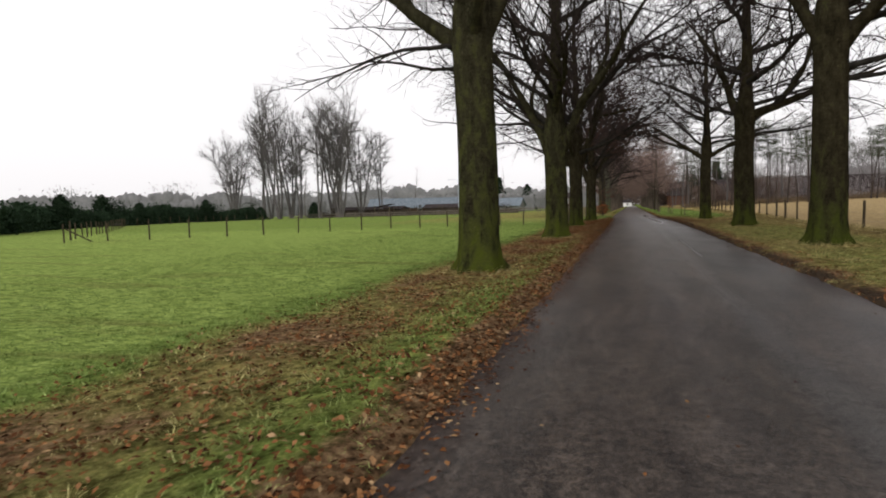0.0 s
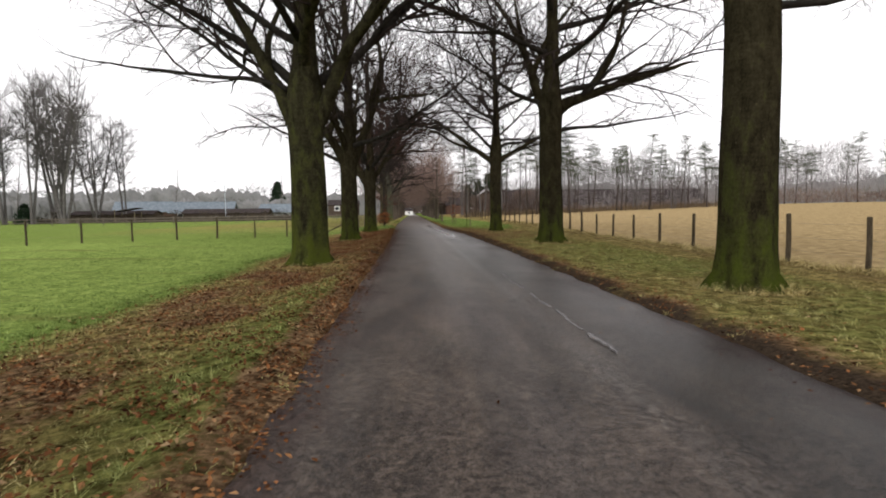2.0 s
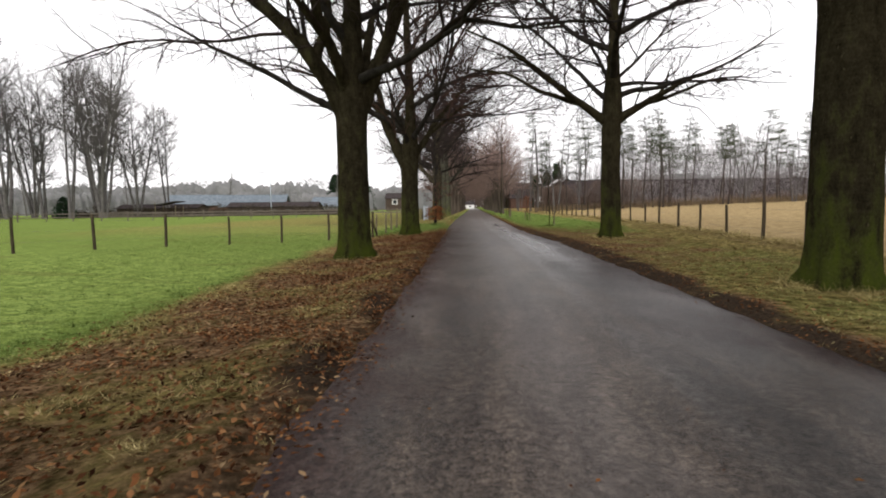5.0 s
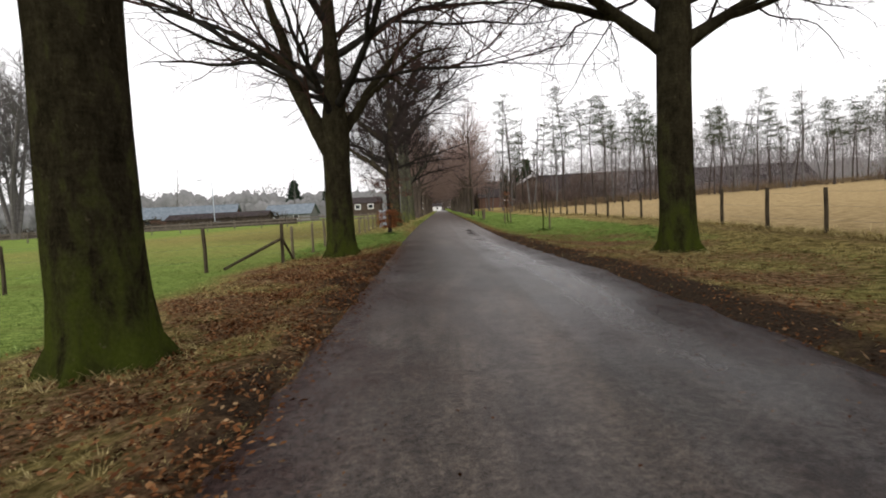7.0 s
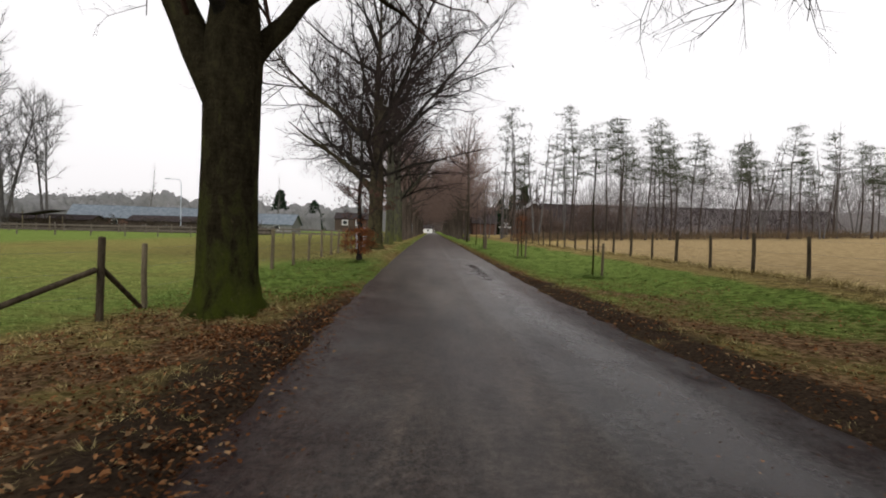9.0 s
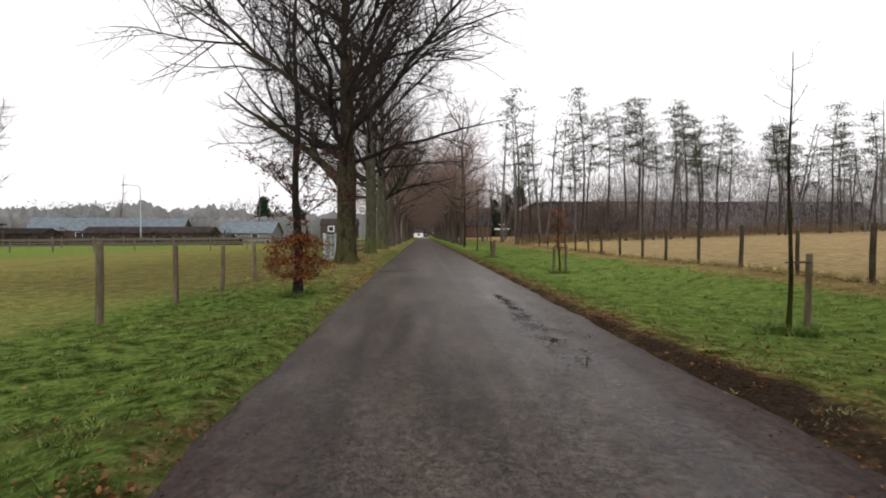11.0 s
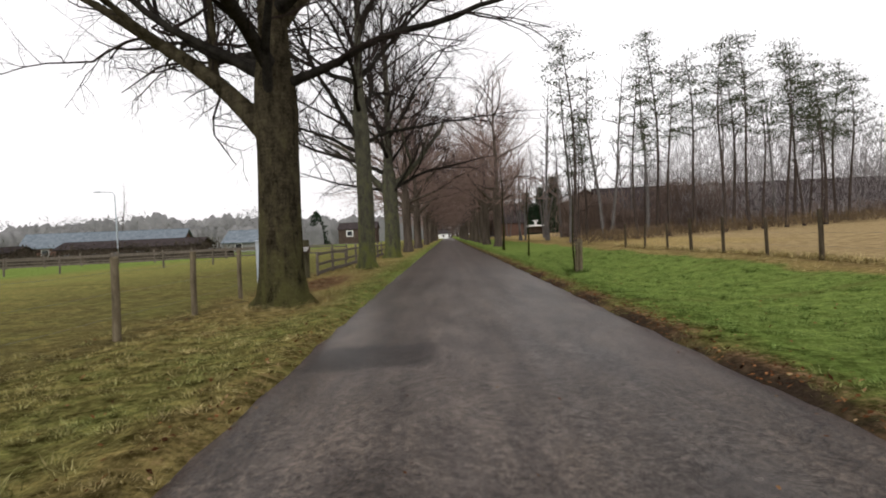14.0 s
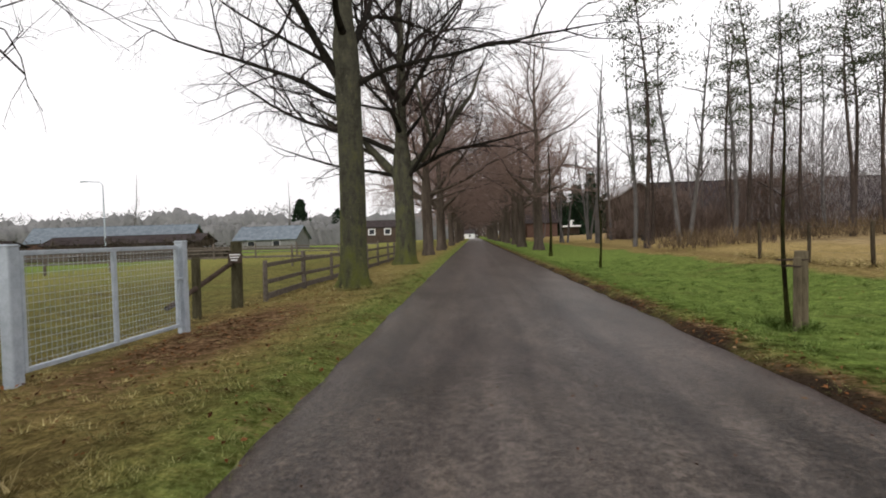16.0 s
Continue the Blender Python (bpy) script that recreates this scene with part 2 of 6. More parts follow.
    mud = zone_attr(N, "mud")
    m_fac = n_math(N, L, 'MULTIPLY', n_math(N, L, 'SUBTRACT', n_math(N, L, 'ADD', mud.outputs["Fac"], n_math(N, L, 'MULTIPLY', n2, 0.7)), 0.7), 3.0, True)
    col = n_mix(N, L, m_fac, col, soil)
    L.new(col, b.inputs["Base Color"])
    n_bump(N, L, b, n_math(N, L, 'ADD', n3, n4), 0.9, 0.05)
    return m


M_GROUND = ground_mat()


def grass_mat():
    m, N, L, b = mat_base("grass_blades", 0.8, 0.0)
    z = zone_attr(N, "zone")
    sep = N.new("ShaderNodeSeparateColor")
    L.new(z.outputs["Color"], sep.inputs[0])
    g = N.new("ShaderNodeNewGeometry")
    r = g.outputs["Random Per Island"]
    green = n_ramp(N, L, r, [(0.0, (0.030, 0.048, 0.009)), (0.5, (0.118, 0.178, 0.042)), (1.0, (0.27, 0.36, 0.115))])
    dry = n_ramp(N, L, r, [(0.0, (0.075, 0.058, 0.020)), (0.5, (0.31, 0.245, 0.100)), (1.0, (0.56, 0.46, 0.23))])
    n2 = n_noise(N, L, 1.4, 5, 0.6, n_pos(N, L))
    f = n_math(N, L, 'MULTIPLY', n_math(N, L, 'SUBTRACT', n_math(N, L, 'ADD', sep.outputs[0], n_math(N, L, 'MULTIPLY', n2, 0.8)), 0.6), 2.0, True)
    v = N.new("ShaderNodeHueSaturation")
    # clump-sized value noise: shade between grass clumps, painted into the blades
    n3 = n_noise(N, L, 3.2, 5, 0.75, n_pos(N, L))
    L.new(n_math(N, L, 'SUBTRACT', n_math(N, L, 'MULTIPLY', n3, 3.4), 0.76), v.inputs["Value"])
    L.new(n_mix(N, L, f, dry, green), v.inputs["Color"])
    L.new(v.outputs[0], b.inputs["Base Color"])
    return m


def leaf_mat(name, stops, rough=0.75):
    m, N, L, b = mat_base(name, rough, 0.0)
    g = N.new("ShaderNodeNewGeometry")
    col = n_ramp(N, L, g.outputs["Random Per Island"], stops)
    f = n_noise(N, L, 60.0, 3, 0.6, n_pos(N, L))
    v = N.new("ShaderNodeHueSaturation")
    drift = n_noise(N, L, 1.7, 5, 0.7, n_pos(N, L))
    L.new(n_math(N, L, 'SUBTRACT', n_math(N, L, 'MULTIPLY', drift, 2.8), 0.40), v.inputs["Value"])
    L.new(n_mix(N, L, n_math(N, L, 'MULTIPLY', f, 0.5), col, (0.03, 0.013, 0.006)), v.inputs["Color"])
    L.new(v.outputs[0], b.inputs["Base Color"])
    return m


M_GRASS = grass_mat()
M_LEAF = leaf_mat("fallen_leaf", [(0.0, (0.020, 0.010, 0.006)), (0.35, (0.095, 0.040, 0.018)), (0.65, (0.21, 0.088, 0.034)), (0.90, (0.29, 0.15, 0.066)), (1.0, (0.42, 0.29, 0.16))])
M_RED_LEAF = leaf_mat("withered_beech_leaf", [(0.0, (0.05, 0.016, 0.009)), (0.4, (0.15, 0.046, 0.020)), (0.8, (0.28, 0.098, 0.038)), (1.0, (0.38, 0.18, 0.08))])
M_DARK_LEAF = leaf_mat("dull_withered_leaf", [(0.0, (0.035, 0.020, 0.018)), (0.5, (0.085, 0.045, 0.038)), (1.0, (0.16, 0.085, 0.06))])
M_SODDEN_LEAF = leaf_mat("sodden_leaf", [(0.0, (0.008, 0.006, 0.006)), (0.6, (0.022, 0.014, 0.012)), (1.0, (0.06, 0.036, 0.024))], 0.55)


def road_mat():
    """Old worn asphalt: dark stone chips, paler worn wheel lanes, damp dark patches, dirt at the edges."""
    m, N, L, b = mat_base("worn_asphalt", 0.62, 0.35)
    p = n_pos(N, L)
    q = n_pos(N, L, 1, 0.25, 1)
    sep = N.new("ShaderNodeSeparateXYZ")
    L.new(p, sep.inputs[0])
    fine = n_noise(N, L, 55.0, 5, 0.85, p)
    chips = n_noise(N, L, 16.0, 7, 0.85, p)
    lanes = n_noise(N, L, 1.1, 5, 0.6, q, 0.6)
    big = n_noise(N, L, 0.5, 4, 0.6, p)
    f = n_math(N, L, 'ADD', n_math(N, L, 'MULTIPLY', fine, 0.42), n_math(N, L, 'ADD', n_math(N, L, 'MULTIPLY', lanes, 0.16), n_math(N, L, 'MULTIPLY', chips, 0.42)))
    col = n_ramp(N, L, f, [(0.44, (0.013, 0.010, 0.008)), (0.5, (0.062, 0.050, 0.041)), (0.57, (0.165, 0.136, 0.112))])
    blotch = n_noise(N, L, 3.4, 7, 0.72, n_pos(N, L, 1, 0.28, 1), 0.3)
    stain = n_noise(N, L, 1.7, 6, 0.7, n_pos(N, L, 1, 0.05, 1), 0.3)
    mottle = n_ramp(N, L, n_math(N, L, 'ADD', n_math(N, L, 'MULTIPLY', blotch, 0.6), n_math(N, L, 'MULTIPLY', stain, 0.4)), [(0.38, (0.58, 0.55, 0.56)), (0.5, (0.90, 0.87, 0.86)), (0.62, (1.30, 1.24, 1.18))])
    wear = zone_attr(N, "wear")
    wsep = N.new("ShaderNodeSeparateColor")
    L.new(wear.outputs["Color"], wsep.inputs[0])
    worn, wet, dirt = wsep.outputs[0], wsep.outputs[1], wsep.outputs[2]
    w_fac = n_math(N, L, 'MULTIPLY', n_math(N, L, 'SUBTRACT', n_math(N, L, 'ADD', worn, n_math(N, L, 'MULTIPLY', lanes, 0.9)), 0.75), 1.6, True)
    col = n_mix(N, L, n_math(N, L, 'MULTIPLY', w_fac, 0.75), col, n_ramp(N, L, chips, [(0.38, (0.055, 0.048, 0.043)), (0.62, (0.17, 0.150, 0.138))]))
    col = n_mix(N, L, 1.0, col, mottle, 'MULTIPLY')
    d_fac = n_math(N, L, 'MULTIPLY', n_math(N, L, 'SUBTRACT', n_math(N, L, 'ADD', dirt, n_math(N, L, 'MULTIPLY', n_noise(N, L, 4.2, 8, 0.85, n_pos(N, L, 1, 0.5, 1), 0.2), 1.4)), 0.95), 1.25, True)
    col = n_mix(N, L, d_fac, col, n_ramp(N, L, chips, [(0.40, (0.016, 0.010, 0.009)), (0.60, (0.072, 0.046, 0.041))]))
    wet_fac = n_math(N, L, 'MULTIPLY', n_math(N, L, 'SUBTRACT', n_math(N, L, 'ADD', wet, n_math(N, L, 'MULTIPLY', chips, 0.9)), 0.66), 1.7, True)
    col = n_mix(N, L, n_math(N, L, 'MULTIPLY', wet_fac, 0.45), col, (0.022, 0.02, 0.021))
    col = n_mix(N, L, n_math(N, L, 'MULTIPLY', zone_attr(N, "dark_tone").outputs["Fac"], 0.9, True), col, n_mix(N, L, 1.0, col, (0.22, 0.21, 0.215), 'MULTIPLY'))
    L.new(col, b.inputs["Base Color"])
    L.new(n_math(N, L, 'SUBTRACT', 0.33, n_math(N, L, 'MULTIPLY', wet_fac, 0.13)), b.inputs["Roughness"])
    L.new(n_math(N, L, 'SUBTRACT', n_math(N, L, 'ADD', 0.11, n_math(N, L, 'MULTIPLY', wet_fac, 0.38)), n_math(N, L, 'MULTIPLY', d_fac, 0.10), True), b.inputs["Specular IOR Level"])
    n_bump(N, L, b, n_math(N, L, 'ADD', fine, n_math(N, L, 'MULTIPLY', chips, 1.2)), 0.5, 0.010)
    return m


M_ROAD = road_mat()


# ---- mesh helpers ----
def quick_mesh(name, V, F, mat, smooth=False, T=()):
    """A mesh from arrays of vertices (n, 3), faces (m, k) and further triangles."""
    V, F, T = np.asarray(V, dtype=np.float32), np.asarray(F, dtype=np.int32), np.asarray(T, dtype=np.int32).reshape(-1, 3)
    me = bpy.data.meshes.new(name)
    k, n = F.shape[1], len(F) + len(T)
    me.vertices.add(len(V))
    me.vertices.foreach_set("co", V.ravel())
    me.loops.add(F.size + T.size)
    me.loops.foreach_set("vertex_index", np.concatenate([F.ravel(), T.ravel()]))
    me.polygons.add(n)
    me.polygons.foreach_set("loop_start", np.concatenate([np.arange(0, F.size, k), F.size + np.arange(0, T.size, 3)]).astype(np.int32))
    me.polygons.foreach_set("loop_total", np.concatenate([np.full(len(F), k), np.full(len(T), 3)]).astype(np.int32))
    if smooth:
        me.polygons.foreach_set("use_smooth", np.ones(n, dtype=bool))
    me.update(calc_edges=True)
    me.materials.append(mat)
    return me


def colour_layer(me, name, values):
    a = me.attributes.new(name, 'FLOAT_COLOR', 'POINT')
    c = np.ones((len(values), 4), dtype=np.float32)
    c[:, :values.shape[1]] = values
    a.data.foreach_set("color", c.ravel())


def value_layer(me, name, values):
    a = me.attributes.new(name, 'FLOAT', 'POINT')
    a.data.foreach_set("value", np.asarray(values, dtype=np.float32))


def part(name, data, material, parent, label=""):
    """One mesh object (from a bmesh or a mesh) under a thing or a part."""
    if isinstance(data, bmesh.types.BMesh):
        me = bpy.data.meshes.new(name)
        data.to_mesh(me)
        data.free()
        me.materials.append(material)
        data = me
    ob = new(name, data)
    ob.parent = parent
    return tagged(ob, label)


def thing(name, x, y, z, label, category, group="", turn=0.0):
    ob = new(name)
    ob.empty_display_size = 0.2
    ob.matrix_basis = pose(x, y, z, 0, 0, turn)
    return tagged(ob, label, category, group)


def bm_box(sx, sy, sz, at=(0, 0, 0), bevel=0.01, turn=None):
    """A box with softened edges, its middle at at."""
    bm = bmesh.new()
    bmesh.ops.create_cube(bm, size=1.0, matrix=Matrix.Diagonal((sx, sy, sz, 1)))
    if bevel:
        bmesh.ops.bevel(bm, geom=bm.edges[:], offset=bevel, segments=1, affect='EDGES')
    m = Matrix.Translation(at)
    if turn is not None:
        m = m @ turn
    bmesh.ops.transform(bm, matrix=m, verts=bm.verts)
    return bm


def bm_join(*bms):
    out = bmesh.new()
    for b in bms:
        me = bpy.data.meshes.new("tmp")
        b.to_mesh(me)
        b.free()
        out.from_mesh(me)
        bpy.data.meshes.remove(me)
    return out


class Tubes:
    """Collects tapered round stems along polylines."""

    def __init__(self):
        self.V, self.F, self.T, self.n = [], [], [], 0

    def add(self, pts, rad, sides=5, warp=None):
        pts, rad = np.asarray(pts, float), np.asarray(rad, float)
        n = len(pts)
        tan = np.gradient(pts, axis=0)
        tan /= np.linalg.norm(tan, axis=1, keepdims=True) + 1e-9
        ref = np.array([0.0, 1.0, 0.0]) if abs(tan[0, 1]) < 0.8 else np.array([1.0, 0.0, 0.0])
        u = np.cross(tan, ref)
        u /= np.linalg.norm(u, axis=1, keepdims=True) + 1e-9
        v = np.cross(tan, u)
        a = np.arange(sides) * 2 * np.pi / sides
        rr = rad[:, None] * (np.ones((n, sides)) if warp is None else warp)
        ring = pts[:, None, :] + rr[:, :, None] * (np.cos(a)[None, :, None] * u[:, None, :] + np.sin(a)[None, :, None] * v[:, None, :])
        self.V.append(ring.reshape(-1, 3))
        i = np.arange(n - 1)[:, None] * sides
        j = np.arange(sides)[None, :]
        j2 = (j + 1) % sides
        f = np.stack([i + j, i + j2, i + sides + j2, i + sides + j], -1).reshape(-1, 4)
        self.F.append(f + self.n)
        self.n += n * sides

    def add_many(self, P, R, sides):
        """Tapered stems along many polylines of equal step count: P (n, s, 3), R (n, s)."""
        n, st = R.shape
        tan = np.gradient(P, axis=1)
        tan /= np.linalg.norm(tan, axis=2, keepdims=True) + 1e-9
        u = np.cross(tan, np.array([0.31, 0.87, 0.38]))
        u /= np.linalg.norm(u, axis=2, keepdims=True) + 1e-9
        v = np.cross(tan, u)
        a = np.arange(sides) * 2 * np.pi / sides
        ring = P[:, :, None, :] + R[:, :, None, None] * (np.cos(a)[:, None] * u[:, :, None, :] + np.sin(a)[:, None] * v[:, :, None, :])
        self.V.append(ring.reshape(-1, 3))
        b = (np.arange(n) * st * sides)[:, None, None] + (np.arange(st - 1) * sides)[None, :, None]
        j = np.arange(sides)[None, None, :]
        j2 = (j + 1) % sides
        self.F.append(np.stack([b + j, b + j2, b + sides + j2, b + sides + j], -1).reshape(-1, 4) + self.n)
        self.n += n * st * sides

    def spikes(self, A, B, R):
        """Fine straight twigs from A to B that run out to a point."""
        d = B - A
        u = np.cross(d, np.array([0.3, 0.5, 0.8]))
        u *= (R / (np.linalg.norm(u, axis=1) + 1e-9))[:, None]
        v = np.cross(d, u)
        v *= (R / (np.linalg.norm(v, axis=1) + 1e-9))[:, None]
        self.V.append(np.stack([A + u, A - u * 0.5 + v * 0.87, A - u * 0.5 - v * 0.87, B], 1).reshape(-1, 3))
        k = self.n + 4 * np.arange(len(A))[:, None]
        self.T += np.concatenate([k + (0, 1, 3), k + (1, 2, 3), k + (2, 0, 3)]).tolist()
        self.n += 4 * len(A)

    def mesh(self, name, mat):
        return quick_mesh(name, np.concatenate(self.V), np.concatenate(self.F), mat, True, self.T)


# ---- ground shape ----
def left_edge(y):
    return np.interp(y, [-20, 0, 20, 36, 46, 54, 64, 84, 110, 160], [-1.22, -1.22, -1.36, -1.40, -1.58, -1.72, -1.92, -2.1, -2.1, -2.0])


def right_edge(y):
    return np.interp(y, [-20, 10, 30, 46, 52, 58, 100, 160], [3.0, 3.02, 3.15, 3.0, 2.62, 2.42, 2.42, 2.3])


def wob(x, y, s, seed=0.0):
    """Cheap smooth unevenness, about -1 to 1, features s metres long."""
    a, b = np.asarray(x) / s + seed, np.asarray(y) / s - seed * 1.7
    return (np.sin(a * 2.1 + 1.3 * np.sin(b * 1.7 + seed)) + np.sin(b * 2.7 + 1.1 * np.sin(a * 2.3 - seed)) + np.sin((a + b) * 1.9 + seed * 3)) / 3


def smooth(a, b, v):
    t = np.clip((np.asarray(v, float) - a) / (b - a), 0, 1)
    return t * t * (3 - 2 * t)


def ground_z(x, y):
    x, y = np.asarray(x, float), np.asarray(y, float)
    le, re = left_edge(y), right_edge(y)
    out = np.maximum(le - x, x - re)
    rag = (0.10 * wob(x, y, 0.55) + 0.06 * wob(x, y, 0.2, 2.0)) * (1 - 0.6 * smooth(56, 64, y))
    edge = -0.10 + 0.16 * smooth(-0.30, 0.32, out + rag)
    left = -(0.17 * smooth(0.3, 1.8, le - x) + 0.16 * smooth(2.2, 4.5, le - x)) * (1 - 0.4 * smooth(56, 66, y)) + 0.11 * smooth(6, 14, le - x) - 0.2 * smooth(12, 60, -x)
    rise = smooth(25, 65, y) * 0.35
    right = -0.05 * smooth(0.3, 2.5, x - re) + rise * smooth(3.0, 6.5, x - re) + np.clip(x - 10, 0, 70) * 0.030 * smooth(20, 110, y)
    bumps = 0.025 * wob(x, y, 1.7, 4.0) * smooth(0.2, 1.2, out) + 0.05 * wob(x, y, 6.0, 1.0) * smooth(3, 8, out)
    lumps = 0.030 * (wob(x, y, 0.45, 2.7) + 0.6 * wob(x, y, 0.26, 6.1)) * smooth(0.1, 0.5, out) * smooth(5.5, 4.0, out) * smooth(53, 60, y)
    return edge + np.where(x < 0, left, right) + bumps + lumps


def zones(x, y):
    """How lush, leaf-covered, stubbly (columns), and how muddy the ground is at each place."""
    x, y = np.asarray(x, float), np.asarray(y, float)
    le, re = left_edge(y), right_edge(y)
    L, R = le - x, x - re
    isl = x < 0.5
    w = 0.35 * wob(x, y, 2.4, 3.0) + 0.2 * wob(x, y, 0.8, 5.0)
    # left
    field = smooth(2.9, 4.6, L + w + 0.8 * smooth(25, 45, y) * -1)
    green_l = np.interp(y, [0, 20, 38, 53, 57, 67, 72, 80, 100], [0.30, 0.32, 0.25, 0.15, 0.84, 0.80, 0.40, 0.28, 0.28]) + 0.32 * np.exp(-(L / 1.0) ** 2) * smooth(70, 78, y) + 0.30 * np.exp(-((L - 0.7) / 0.9) ** 2) * smooth(25, 19, y) - 0.30 * np.exp(-(L / 0.7) ** 2) * smooth(58, 66, y) * smooth(82, 77, y)
    fld = np.interp(y, [0, 40, 52, 60, 75, 100], [0.80, 0.80, 0.72, 0.58, 0.40, 0.45])
    fld = np.maximum(fld, 0.74 * smooth(14, 30, L))
    lush_l = green_l * (1 - field) + fld * field
    band = np.exp(-((L - 0.18) / np.where(L < 0.18, 0.6, 0.30)) ** 2) * (1.0 + 0.3 * wob(x, y, 0.9, 7.5)) * np.interp(y, [0, 54, 60, 100], [0.95, 0.80, 0.34, 0.30])
    mid = smooth(np.interp(y, [17, 25, 54, 57], [0.9, -0.6, -0.6, 0.3]), np.interp(y, [17, 25, 54, 57], [2.3, 0.2, 0.2, 1.5]), L + 1.5 * w) * (1 - field) * np.interp(y, [-5, 12, 22, 40, 53, 57, 78, 100], [0.44, 0.40, 0.52, 0.56, 0.52, 0.10, 0.04, 0.10]) * (0.9 + 0.95 * wob(x, y, 1.3, 6.5) + 0.6 * wob(x, y, 0.4, 2.5)) + 0.8 * np.exp(-((L - 2.6) / 1.1) ** 2 - ((y - 88) / 4.5) ** 2)
    leaf_l = np.maximum(band, mid) + np.interp(y, [34, 42, 52, 56], [0, 0.08, 0.10, 0]) * (1 - field) * (1 + 0.6 * wob(x, y, 0.8, 1.2))
    # right
    green_r = np.interp(y, [0, 35, 50, 55, 70, 100], [0.40, 0.38, 0.22, 0.60, 0.85, 0.88]) + (0.25 * smooth(1.0, 3.0, R) - 0.55 * np.exp(-(R / 0.75) ** 2)) * np.interp(y, [45, 55], [0.2, 0.8])
    band_r = np.exp(-((R - 0.25) / np.where(R < 0.25, 0.6, np.interp(y, [52, 64], [0.55, 0.30]))) ** 2) * (0.9 + 0.5 * wob(x, y, 0.9, 4.5)) * np.interp(y, [0, 54, 64, 100], [0.70, 0.80, 0.66, 0.55])
    leaf_r = np.maximum(band_r, np.interp(y, [0, 30, 40, 50, 58, 64], [0.03, 0.10, 0.42, 0.50, 0.36, 0.0]) * (1 - smooth(3.5, 5.5, R)) * (1 + 0.7 * wob(x, y, 1.2, 3.3)))
    stub = smooth(9.3, 10.2, x + w * 0.5) * (1 - 0.7 * smooth(85, 100, y) * (1 - smooth(14, 20, x)))
    green_r = green_r * (1 - 0.9 * smooth(7.4, 8.5, x + w))
    leaf_r = np.maximum(leaf_r, 0.42 * smooth(8.2, 9.0, x + w) * (1 - smooth(9.7, 10.3, x)))
    lush = np.where(isl, lush_l - 0.14 * smooth(8, 18, y) * smooth(56, 50, y) * (1 - field), green_r * (1 - stub))
    leafy = np.where(isl, leaf_l, leaf_r)
    for fx, fy in ((-3.38, 12.4), (-3.36, 26.5), (-3.76, 40.9), (-3.6, 54.2), (-3.96, 81.6), (5.5, 19.1), (5.85, 34.0), (5.6, 48.4)):
        near = np.exp(-((x - fx) ** 2 + (y - fy) ** 2) / 2.2)
        lush, leafy = lush * (1 - 0.55 * near), leafy * (1 - 0.45 * near)
    mud = np.where(isl, np.exp(-((L + 0.1) / np.interp(y, [16, 26, 50, 58], [0.30, 0.95, 0.95, 0.30])) ** 2) * np.interp(y, [0, 22, 30, 50, 55, 62], [0.40, 0.5, 0.66, 0.62, 0.5, 0.3]) * (1 + 0.4 * wob(x, y, 1.0, 3.5)), np.exp(-((R - np.interp(y, [30, 42, 58, 64], [0.06, 0.30, 0.30, 0.06])) / np.interp(y, [30, 42, 58, 64], [0.42, 0.66, 0.60, 0.24])) ** 2) * np.interp(y, [0, 42, 56, 62], [0.78, 0.95, 0.95, 0.70]) * (1 + 0.35 * wob(x, y, 0.9, 1.5)))
    mud = mud + np.where(isl & (L > 3.5), 0.46 * smooth(58, 72, y) * (1 - 0.75 * smooth(8, 26, L)), 0) + np.where(isl & (L < 4), 0.34 * smooth(42, 47, y) * smooth(57, 53, y), 0)
    return np.stack([lush, leafy, np.where(isl, 0, stub)], -1), mud


def build_ground():
    xs = np.unique(np.concatenate([np.linspace(-900, -100, 17), np.linspace(-100, -20, 27), np.linspace(-20, -7, 27), np.linspace(-7, 10, 86),
                                   np.linspace(10, 24, 25), np.linspace(24, 100, 27), np.linspace(100, 900, 17)]))
    ys = np.unique(np.concatenate([np.linspace(-300, -10, 20), np.linspace(-10, 102, 260), np.linspace(102, 180, 80), np.linspace(180, 420, 50), np.linspace(420, 1500, 14)]))
    X, Y = np.meshgrid(xs, ys)
    Z = ground_z(X, Y)
    V = np.stack([X, Y, Z], -1).reshape(-1, 3)
    nx, ny = len(xs), len(ys)
    i = (np.arange(ny - 1)[:, None] * nx + np.arange(nx - 1)[None, :]).ravel()
    F = np.stack([i, i + 1, i + nx + 1, i + nx], -1)
    me = quick_mesh("ground", V, F, M_GROUND, True)
    zc, mud = zones(V[:, 0], V[:, 1])
    colour_layer(me, "zone", zc)
    value_layer(me, "mud", mud)
    px, py = V[:, 0], V[:, 1]
    value_layer(me, "turf", np.where(px < 0, np.maximum(smooth(3.2, 5.5, left_edge(py) - px) * (1 - 0.5 * smooth(36, 52, py)), 0.5 * smooth(74, 92, py)), np.maximum(smooth(8.5, 12, px), 0.5 * smooth(52, 72, py) * smooth(0.5, 1.6, px - right_edge(py)))))
    return tagged(new("ground", me), "winter grass verges, pasture and stubble field beside the lane", "ground", kind="structure")


